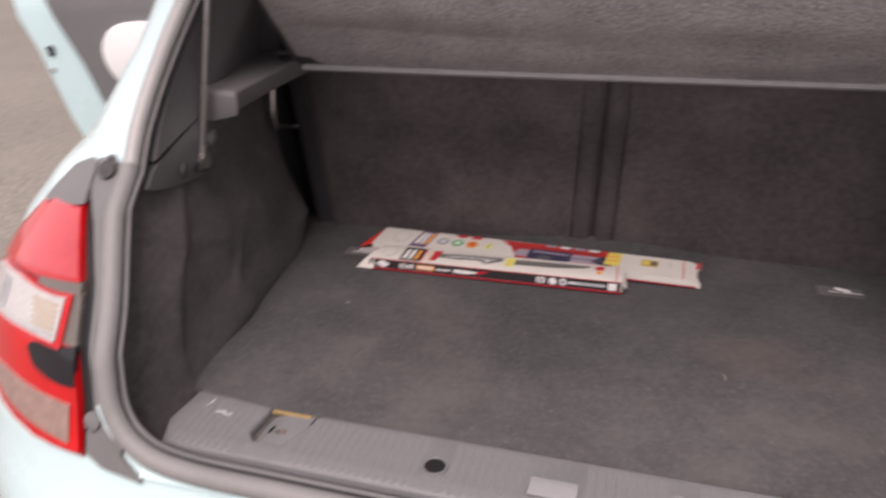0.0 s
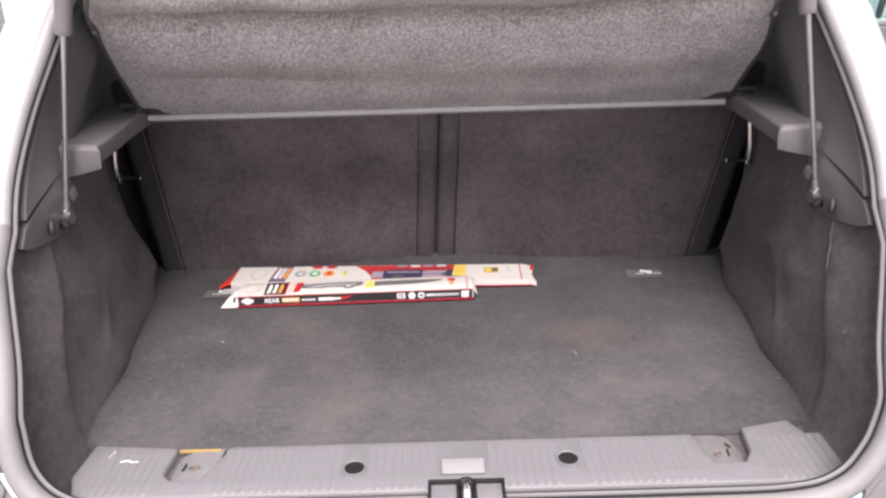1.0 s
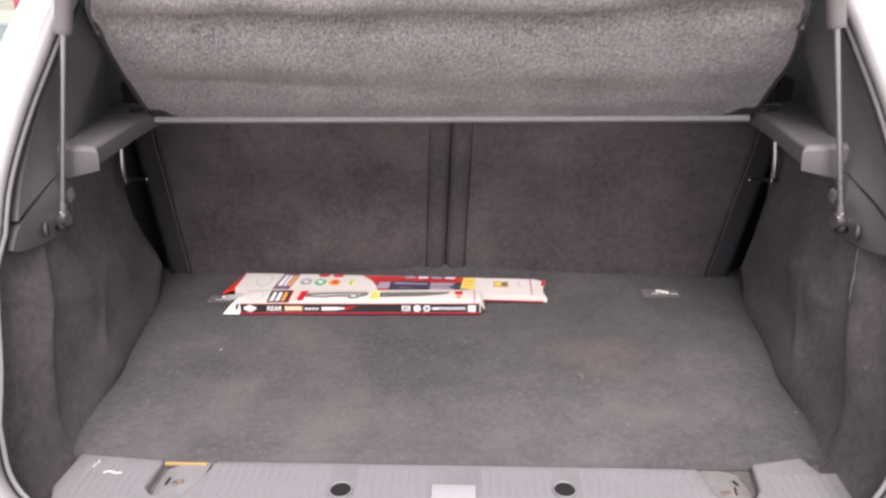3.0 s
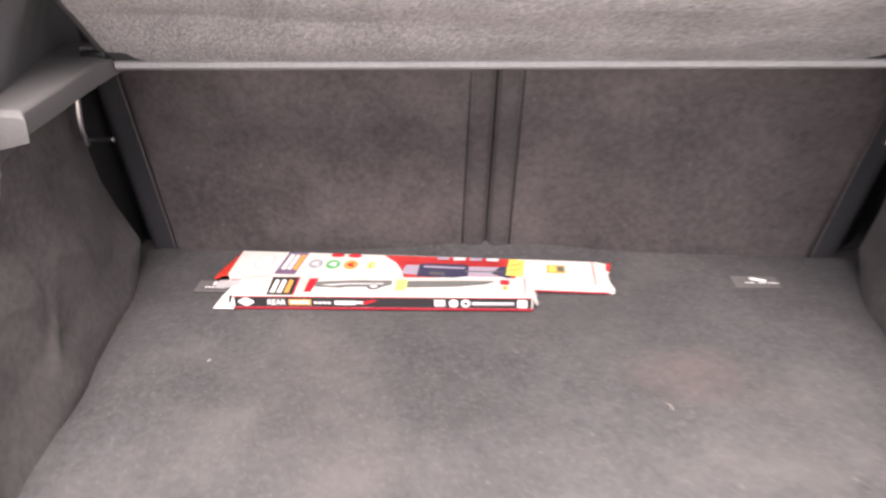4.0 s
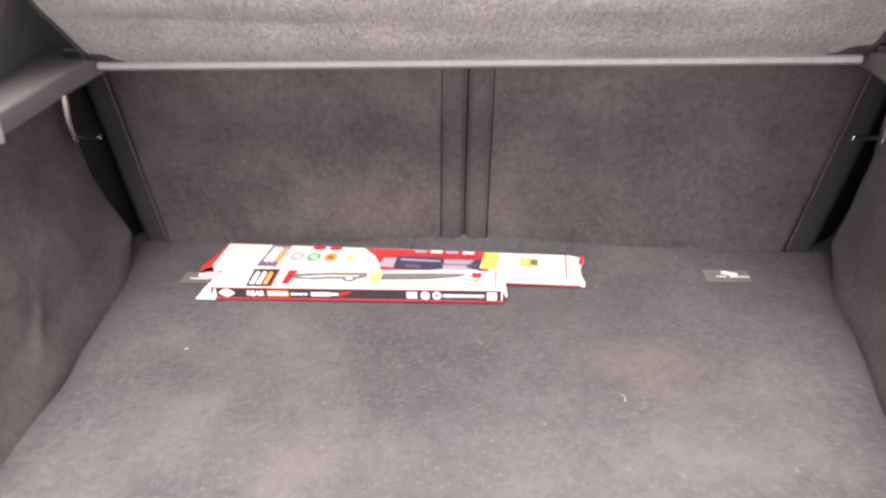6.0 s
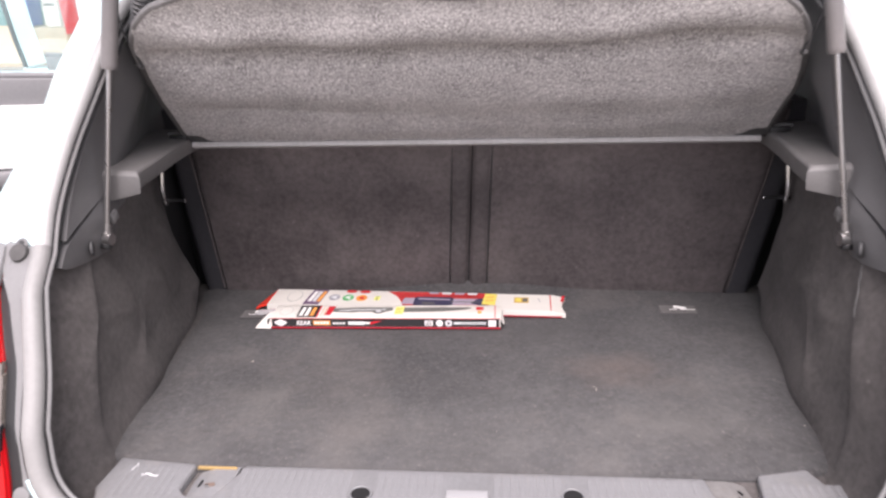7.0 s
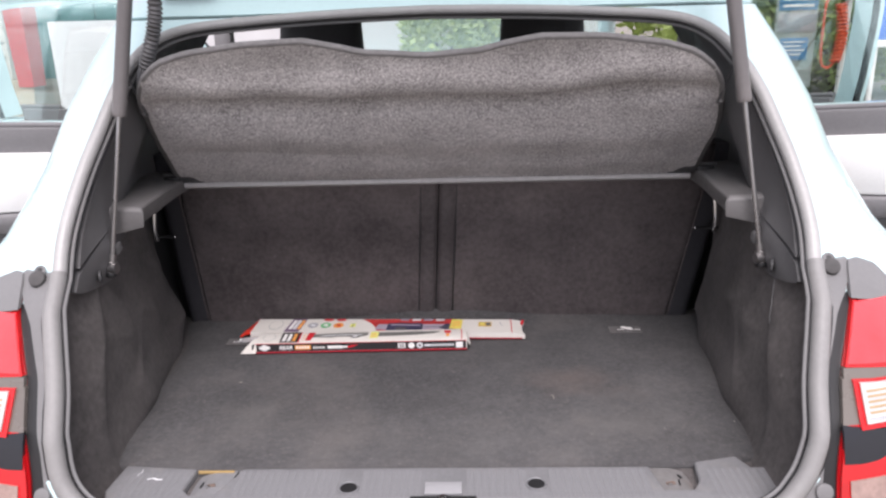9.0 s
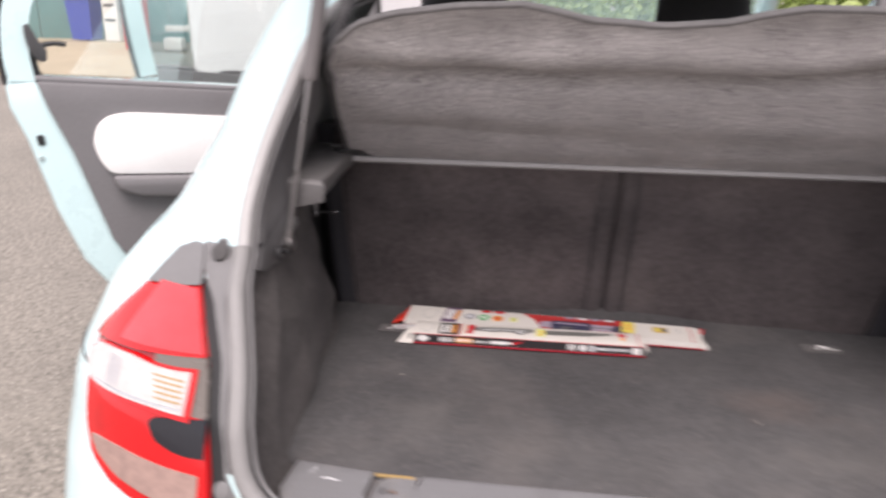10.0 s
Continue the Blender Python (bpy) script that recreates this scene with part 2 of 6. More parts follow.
RUBBER = material("seal_rubber", (0.205, 0.202, 0.2), rough=0.6, vary=0.08, scale=12, fine_amount=0.04, bump=0.04, bump_scale=500, stain=(0.23, 0.225, 0.22), stain_scale=10, stain_amount=0.2)
STOP = material("dull_black_rubber", (0.07, 0.068, 0.068), rough=0.85, vary=0.1, bump=0.15, spec=0.25)
PIPING = material("grey_piping", (0.16, 0.155, 0.155), rough=0.7, vary=0.1, scale=30, fine_amount=0.15, bump=0.3)
GUTTER = material("grey_painted_gutter", (0.15, 0.148, 0.149), rough=0.42, vary=0.05, scale=8, fine_amount=0.04, bump=0.05, stain=(0.22, 0.215, 0.21), stain_scale=9, stain_amount=0.25)
CHROME = material("bright_steel", (0.72, 0.72, 0.72), rough=0.2, metal=1.0, vary=0.05, fine_amount=0.04, bump=0.03)
STEEL = material("strut_rod_steel", (0.35, 0.34, 0.34), rough=0.3, metal=0.9, vary=0.05, fine_amount=0.04, bump=0.03)
STRUT = material("strut_tube_paint", (0.15, 0.14, 0.14), rough=0.38, vary=0.05, fine_amount=0.04, bump=0.03, stain=(0.22, 0.2, 0.19), stain_scale=12)
LENS_RED = material("red_lamp_lens", (0.50, 0.004, 0.006), rough=0.15, vary=0.22, scale=14, fine_amount=0.0, bump=0.05, bump_scale=60, coat=1.0, spec=0.15)
LENS_DEEP = material("deep_red_lamp_lens", (0.30, 0.002, 0.004), rough=0.12, vary=0.06, scale=30, fine_amount=0.0, bump=0.05, bump_scale=120, coat=1.0, spec=0.25)
LENS_CLEAR = material("clear_lamp_lens", (0.43, 0.42, 0.405), rough=0.12, vary=0.1, scale=40, fine_amount=0.05, bump=0.3, bump_scale=120, coat=1.0)
LENS_LIGHT = material("light_red_lamp_lens", (0.52, 0.034, 0.042), rough=0.18, vary=0.25, scale=18, fine_amount=0.0, bump=0.06, bump_scale=70, coat=1.0, spec=0.5)
LAMPGREY = material("taupe_lamp_housing", (0.125, 0.108, 0.095), rough=0.3, vary=0.06, fine_amount=0.03, bump=0.05, coat=0.4)
LENS_AMBER = material("lamp_reflector_rib", (0.36, 0.25, 0.13), rough=0.25, vary=0.1, bump=0.1, coat=0.6)
LENS_PINK = material("pale_reflector_lens", (0.28, 0.185, 0.16), rough=0.2, vary=0.14, scale=60, fine_amount=0.08, bump=0.4, bump_scale=260, coat=1.0)
GLASS = glass_material("clear_window_glass", (0.93, 0.965, 0.955), 0.15)
TINTED = glass_material("tailgate_glass", (0.60, 0.64, 0.63))
UPHOLSTERY = material("black_upholstery", (0.02, 0.02, 0.023), rough=0.85, vary=0.12, fine_amount=0.15, bump=0.3, bump_scale=500, sheen=0.2)
DOORCARD = material("door_card_plastic", (0.155, 0.15, 0.155), rough=0.6, vary=0.05, fine_amount=0.06, bump=0.25, bump_scale=700)
WHITE = material("white_door_insert", (0.78, 0.78, 0.77), rough=0.45, vary=0.02, fine_amount=0.02, bump=0.1)
CARD = material("white_carton", (0.67, 0.645, 0.60), rough=0.45, vary=0.03, scale=25, fine_amount=0.02, bump=0.06, bump_scale=300)
TYRE = material("tyre_rubber", (0.025, 0.025, 0.026), rough=0.8, vary=0.15, bump=0.3)
ALLOY = material("wheel_alloy", (0.5, 0.5, 0.51), rough=0.35, metal=0.8)
STRIPCLOTH = material("seat_strip_cloth", (0.074, 0.065, 0.066), rough=0.9, vary=0.18, scale=9, fine=110, fine_amount=0.15, bump=0.5, bump_scale=500, spec=0.15, lint=0.08)
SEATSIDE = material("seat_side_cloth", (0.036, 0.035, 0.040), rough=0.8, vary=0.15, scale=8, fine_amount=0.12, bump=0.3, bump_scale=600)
FLANGE = material("grey_flange_rubber", (0.33, 0.328, 0.325), rough=0.45, vary=0.06, scale=12, fine_amount=0.04, bump=0.04, stain=(0.40, 0.39, 0.38), stain_scale=10, stain_amount=0.2)
HEADLINER = material("headliner", (0.30, 0.29, 0.28), rough=0.9, bump=0.2)


def ink(name, color, rough=0.4):
    return material(name, color, rough=rough, vary=0.04, scale=60, fine_amount=0.03, bump=0.0)


INK_BLACK = ink("black_print", (0.03, 0.028, 0.03))
INK_RED = ink("red_print", (0.55, 0.02, 0.03))
INK_ORANGE = ink("orange_print", (0.80, 0.34, 0.08))
INK_YELLOW = ink("yellow_print", (0.74, 0.62, 0.13))
INK_LIME = ink("lime_print", (0.72, 0.74, 0.22))
INK_GREEN = ink("green_print", (0.10, 0.42, 0.16))
INK_GREY = ink("grey_print", (0.33, 0.33, 0.36))
INK_PALE = ink("pale_grey_print", (0.66, 0.67, 0.68))
INK_PURPLE = ink("purple_print", (0.16, 0.10, 0.17))
INK_WHITE = ink("white_print", (0.80, 0.79, 0.77))
INK_STEEL = ink("blade_grey_print", (0.12, 0.115, 0.11))
INK_NAVY = ink("blade_navy_print", (0.045, 0.043, 0.085))
INK_BLADE = ink("blade_dark_grey_print", (0.15, 0.153, 0.142))
INK_MAROON = ink("maroon_print", (0.36, 0.018, 0.032))
INK_SEAL = ink("seal_outline_print", (0.40, 0.41, 0.40))

# ---- the shape of the car's tail ----
FLOOR = 0.76
R_Z = [0.20, 0.30, 0.42, 0.55, 0.66, 0.72, 0.76, 0.80, 0.87, 0.917, 1.0, 1.03, 1.20, 1.37, 1.41, 1.45]
R_Y = [0.16, 0.09, 0.05, 0.05, 0.07, 0.095, 0.105, 0.12, 0.145, 0.18, 0.24, 0.28, 0.41, 0.54, 0.575, 0.65]
W_Z = [0.20, 0.45, 0.72, 0.85, 0.95, 1.05, 1.15, 1.23, 1.30, 1.38, 1.45]
W_X = [0.76, 0.82, 0.84, 0.83, 0.80, 0.722, 0.672, 0.652, 0.622, 0.575, 0.52]
RING = [(0.0, 0.772), (0.25, 0.772), (0.37, 0.774), (0.425, 0.788), (0.456, 0.820), (0.468, 0.870), (0.477, 0.920), (0.494, 0.980), (0.508, 1.030), (0.516, 1.085), (0.509, 1.150), (0.491, 1.215), (0.466, 1.290), (0.434, 1.333), (0.38, 1.357), (0.28, 1.367), (0.14, 1.374), (0.0, 1.377)]
RING_HALF = [(p.x, p.y) for p in smooth_line([(x, z, 0) for x, z in RING], 5)]


def tail_y(x, z):
    """How far forward the body's tail lies at a height and a distance from the middle."""
    x = abs(x)
    w, r = interp(z, W_Z, W_X), interp(z, R_Z, R_Y)
    if x <= 0.40:
        return r
    s = min(1.0, (x - 0.40) / (w - 0.40)) ** 1.25
    return r + 0.40 * (1 - max(0.0, 1 - s * s) ** 0.4)


def tail_point(x, z, out=0.0, side=1):
    """A point on the tail, raised by out along the surface's normal."""
    h = 0.004
    y = tail_y(x, z)
    dx = (tail_y(x + h, z) - tail_y(x - h, z)) / (2 * h)
    dz = (tail_y(x, z + h) - tail_y(x, z - h)) / (2 * h)
    n = Vector((dx, -1, dz)).normalized()
    return Vector((side * (x + n.x * out), y + n.y * out, z + n.z * out))


def ring_x(z):
    """Half the width of the boot opening at a height."""
    up = [(zz, xx) for xx, zz in RING_HALF]
    return interp(z, [a for a, _ in up], [b for _, b in up])


def uneven(z, side):
    """The opening reaches a little further out on one side."""
    return 0.010 * min(1.0, max(0.0, (z - 0.81) / 0.05)) * min(1.0, max(0.0, (1.32 - z) / 0.08)) if side > 0 else 0.0


def ring_y(z):
    return tail_y(max(0.3, ring_x(z)), z)


car = empty("car", (0, 1.8, 0), "pale blue small hatchback car with open tailgate and doors", "car")

# painted tail: lower panel and bumper, both rear pillars round the opening
ARCH_Y, ARCH_Z, ARCH_R = 0.66, 0.29, 0.345


def skin_row(z, start, side):
    w = interp(z, W_Z, W_X)
    end = 90.0
    pts = []
    for k in range(9):
        x = start + (max(0.42, start) - start) * k / 8 if start < 0.42 else start
        pts.append((x, tail_y(x, z)))
    s0 = math.asin(min(1.0, max(0.0, ((pts[-1][0] - 0.40) / (w - 0.40)) ** 1.25)))
    for k in range(1, 19):
        th = s0 + (math.pi / 2 - s0) * k / 18
        x = 0.40 + (w - 0.40) * math.sin(th) ** 0.8
        pts.append((x, interp(z, R_Z, R_Y) + 0.40 * (1 - max(0.0, math.cos(th)) ** 0.8)))
    y0 = pts[-1][1]
    for k in range(1, 9):
        pts.append((w + 0.025 * k / 8 * (1 if z > 1 else 0.2), y0 + (0.97 - y0) * k / 8))
    if abs(z - ARCH_Z) < ARCH_R:
        lim = ARCH_Y - math.sqrt(ARCH_R ** 2 - (z - ARCH_Z) ** 2)
        pts = [(x, min(y, lim)) for x, y in pts]
    return [(side * x, y, z) for x, y in pts]


for side in (-1, 1):
    zs = [0.22 + 0.03 * k for k in range(18)] + [0.755]
    rows = [skin_row(z, 0.0, side) for z in zs]
    part("rear_panel", bm_slab(rows, lambda i, j, p: (-side * 0.004, 0.006, 0)), PAINT, car)
    ups = [(x, z) for x, z in RING_HALF if 0.774 < z < 1.3745]
    rows = [skin_row(0.7551, 0.36, side)] + [skin_row(z, x + 0.006 + uneven(z, side), side) for x, z in ups]
    part("rear_pillar", bm_slab(rows, lambda i, j, p: (-side * 0.006, 0.004, 0)), PAINT, car)
    rows = [skin_row(z, 0.0, side) for z in (1.379, 1.395, 1.41, 1.425, 1.44, 1.45)]
    part("roof_rear_edge", bm_slab(rows, (0, 0.005, -0.004)), PAINT, car)
# strip under the opening between the seal and the panel
part("opening_lip", bm_slab([[(x, 0.098 - 0.0 + 0.0 * k, 0.757) for x in np.linspace(-0.42, 0.42, 9)] if k == 0 else [(x, 0.118, 0.772) for x in np.linspace(-0.42, 0.42, 9)] for k in range(2)], (0, 0.02, -0.01)), PAINT, car)

# lower quarter ahead of the wheel, door sills, jambs
for side in (-1, 1):
    rows = []
    for z in [0.22 + 0.04 * k for k in range(11)]:
        a = ARCH_Y + math.sqrt(max(0.0, ARCH_R ** 2 - (z - ARCH_Z) ** 2))
        rows.append([(side * interp(z, W_Z, W_X), a + (max(1.06, a + 0.02) - a) * k / 5, z) for k in range(6)])
    part("quarter_panel", bm_slab(rows, (-side * 0.006, 0, 0)), PAINT, car)
    part("door_sill", bm_box((side * 0.70, 1.75, 0.29), (0.14, 1.45, 0.14), 0.03), PAINT, car)
    jamb = [(side * (interp(z, W_Z, W_X) - 0.005 + (0.02 if z > 1 else 0)), 0.965, z) for z in np.linspace(0.60, 1.43, 14)]
    part("door_jamb", bm_slab([jamb, [(x - side * 0.10, y - 0.02, z) for x, y, z in jamb]], (0, -0.012, 0)), PAINT, car)
    part("centre_pillar", bm_prism([(-0.05, 0.30), (0.05, 0.30), (0.035, 0.95), (0.02, 1.42), (-0.02, 1.42), (-0.035, 0.95)], 0.05, Matrix.Translation((side * 0.66, 1.54, 0)) @ Matrix(((0, 0, 1, 0), (1, 0, 0, 0), (0, 1, 0, 0), (0, 0, 0, 1))) @ Matrix.Shear("XY", 4, (0.0, 0.0)), 0.01), DOORCARD, car, "grey-brown plastic pillar trim")

# roof, cant rails, windscreen pillars
def roof_z(x, y):
    return 1.452 + 0.045 * (1 - ((y - 1.45) / 0.85) ** 2) - 0.045 * (abs(x) / 0.55) ** 2.5


def roof_w(y):
    return 0.47 + 0.09 * min(1.0, (y - 0.62) / 0.6)


ys = np.linspace(0.62, 2.15, 16)
rows = [[(t * roof_w(y), y, roof_z(t * roof_w(y), y)) for t in np.linspace(-1, 1, 17)] for y in ys]
part("roof", bm_slab(rows, (0, 0, -0.012)), PAINT, car)
part("roof_lining", bm_slab([[(x * 0.97, y, z - 0.03) for x, y, z in row] for row in rows], (0, 0, -0.02)), HEADLINER, car)
for side in (-1, 1):
    rail = smooth_line([(side * 0.50, 0.90, 1.39), (side * 0.56, 1.3, 1.425), (side * 0.57, 1.7, 1.43), (side * 0.565, 2.1, 1.41), (side * 0.62, 2.45, 1.24), (side * 0.69, 2.82, 1.00)], 5)
    part("roof_rail", bm_tube(rail, 0.035, 10), PAINT, car)
    part("grab_rail_trim", bm_tube([p + Vector((-side * 0.04, 0, -0.02)) for p in rail[:17]], 0.022, 8), HEADLINER, car)
front = [(0.60, 0.66), (0.72, 0.88), (0.76, 0.98), (0.74, 1.0), (0.0, 1.03)]
rows = []
for y, w, top in ((2.30, 0.78, 0.98), (2.55, 0.78, 1.0), (2.80, 0.78, 0.99), (3.05, 0.77, 0.95), (3.30, 0.74, 0.88), (3.48, 0.66, 0.78), (3.57, 0.52, 0.62), (3.58, 0.50, 0.40), (3.54, 0.50, 0.24)):
    half = [(w * 0.98, 0.24), (w, 0.45 if top > 0.5 else top * 0.8), (w, top * 0.80), (w * 0.96, top * 0.93), (w * 0.80, top), (w * 0.4, top + 0.012), (0, top + 0.015)]
    rows.append([(-x, y, z) for x, z in half] + [(x, y, z) for x, z in half[-2::-1]])
part("bonnet_and_wings", bm_slab(rows, (0, -0.01, -0.008)), PAINT, car)
part("windscreen", bm_slab([[(t * (0.54 + 0.12 * k), 2.12 + 0.66 * k, 1.43 - 0.42 * k - 0.02 * t * t) for t in np.linspace(-1, 1, 9)] for k in np.linspace(0, 1, 6)], (0, -0.004, -0.004)), GLASS, car).visible_shadow = False
part("dashboard", bm_prism([(2.15, 0.55), (2.20, 0.86), (2.32, 0.93), (2.78, 0.98), (2.80, 0.5)], 1.30, Matrix.Translation((-0.65, 0, 0)) @ Matrix(((0, 0, 1, 0), (1, 0, 0, 0), (0, 1, 0, 0), (0, 0, 0, 1))), 0.03), DARKTRIM, car)
part("floor_pan", bm_box((0, 1.75, 0.26), (1.36, 2.2, 0.06), 0.02), DARKTRIM, car)
part("boot_underside", bm_box((0, 0.50, 0.60), (0.96, 0.66, 0.25), 0.03), DARKTRIM, car)


def wheel(x, y):
    side = 1 if x > 0 else -1
    m = Matrix.Translation((x, y, 0.29)) @ Matrix.Rotation(radians(90), 4, "Y")
    prof = [(0.19, -0.09), (0.26, -0.095), (0.285, -0.07), (0.29, 0), (0.285, 0.07), (0.26, 0.095), (0.19, 0.09)]
    rows = [[m @ Vector((r * math.cos(a), r * math.sin(a), h)) for r, h in prof] for a in np.linspace(0, 2 * math.pi, 41)[:-1]]
    w = part("wheel", bm_grid(rows, close_u=True, close_v=True), TYRE, car)
    spokes = [bm_disc((0, 0, side * 0.05), 0.06, 0.02)]
    for k in range(5):
        spokes.append(bm_box((0, 0, 0), (0.15, 0.045, 0.02), 0.006, None))
        spokes[-1].transform(Matrix.Rotation(k * 2 * math.pi / 5, 4, "Z") @ Matrix.Translation((0.11, 0, side * 0.055)))
    rim = bm_join(*spokes)
    rim.transform(m)
    part("rim", rim, ALLOY, w)


for x in (-0.70, 0.70):
    for y in (ARCH_Y, 3.05):
        wheel(x, y)

# ---- rubber seal round the boot opening ----
ring = [(-x, z) for x, z in RING_HALF] + [(x + uneven(z, 1), z) for x, z in RING_HALF[-2:0:-1]]


def ring_loop(inset, deep):
    """The opening's line, drawn in towards its middle and forward."""
    pts = []
    n = len(ring)
    for i, (x, z) in enumerate(ring):
        a, b = Vector(ring[i - 1]), Vector(ring[(i + 1) % n])
        t = (b - a).normalized()
        nrm = Vector((-t.y, t.x))
        if nrm.dot(Vector((0 - x, 1.07 - z))) < 0:
            nrm = -nrm
        xx, zz = x + nrm.x * inset, z + nrm.y * inset
        pts.append(Vector((xx, tail_y(max(0.3, abs(x)), z) + deep, zz)))
    return pts


loop = ring_loop(-0.004, -0.003)
first = next(i for i, p in enumerate(loop) if p.z > 1.037)
last = max(i for i, p in enumerate(loop) if p.z > 1.037)
seal = part("boot_seal", bm_tube(loop[last:] + loop[:first + 1], 0.0118, 14), RUBBER, car, "worn light grey rubber seal round the boot opening")
upper = ring_loop(-0.0018, -0.003)[first:last + 1]
part("opening_flange", bm_tube(upper, lambda t: 0.0098 - 0.0030 * max(0.0, 1 - (abs(t - 0.5) / 0.30) ** 4), 14), FLANGE, seal, "lighter upper part of the seal")
for edge in ([p for p in ring_loop(-0.0165, -0.0055) if p.x < -0.3 and p.z < 1.035], [p for p in ring_loop(-0.0165, -0.0055) if p.x > 0.3 and p.z < 1.035]):
    part("seal_edge", bm_tube(sorted(edge, key=lambda p: p.z), 0.0018, 6), BLACK, seal)
part("seal_core", bm_tube(ring_loop(0.0066, 0.0085), 0.0048, 8, True), BLACK, seal)
part("seal_lip", bm_tube(ring_loop(0.0105, 0.0060), 0.0026, 8, True), GUTTER, seal)

for side in (-1, 1):
    edge = [p for p in ring_loop(-0.0178, -0.0065) if p.x * side > 0 and 0.782 < p.z < 0.826]
    part("flange_strip", bm_tube(edge, 0.0030 if side < 0 else 0.0014, 6), PAINT, car)

# ---- grey gutters beside the opening, tail lamps, rubber stops, screws ----
def strip_patch(zs, inner, outer, out, side, cols=5):
    return [[tail_point(inner(z) + (outer(z) - inner(z)) * c / (cols - 1), z, out, side) for c in range(cols)] for z in zs]


LAMP_IN_Z, LAMP_IN_X = [0.755, 0.82, 0.855, 0.88, 0.93, 1.0, 1.035], [0.506, 0.510, 0.515, 0.522, 0.532, 0.564, 0.582]
LAMP_OUT_Z, LAMP_OUT_X = [0.757, 0.763, 0.770, 0.780, 0.7985, 0.8286, 0.8654, 0.898, 0.914, 0.932, 0.950, 0.986, 1.022, 1.034], [0.525, 0.565, 0.608, 0.647, 0.682, 0.697, 0.7036, 0.713, 0.716, 0.702, 0.683, 0.6428, 0.612, 0.580]


def lamp_in(z):
    return interp(z, LAMP_IN_Z, LAMP_IN_X) - 0.011


def lamp_out(z):
    return interp(z, LAMP_OUT_Z, LAMP_OUT_X)


def lamp_patch(a0, a1, lo, hi, out, side, n=10, m=8):
    """A piece of the lamp: shares a of its width, heights lo and hi at the inner and the outer end."""
    rows = []
    for i in range(m):
        row = []
        for j in range(n):
            a = a0 + (a1 - a0) * j / (n - 1)
            z = (lo[0] + (lo[1] - lo[0]) * a) * (1 - i / (m - 1)) + (hi[0] + (hi[1] - hi[0]) * a) * i / (m - 1)
            row.append(tail_point(lamp_in(z) + (lamp_out(z) - lamp_in(z)) * a, z, out, side))
        rows.append(row)
    return bm_slab(rows, lambda i, j, p: (0, 0.008, 0))


def lamp_shape(xs, los, his, out, side, n=14, m=6):
    """A raised piece of the lamp between two lines over its width."""
    rows = []
    for i in range(m):
        row = []
        for j in range(n):
            x = xs[0] + (xs[-1] - xs[0]) * j / (n - 1)
            lo, hi = interp(x, xs, los), interp(x, xs, his)
            row.append(tail_point(x, lo + (hi - lo) * i / (m - 1), out, side))
        rows.append(row)
    return bm_slab(rows, (0, 0.006, 0))


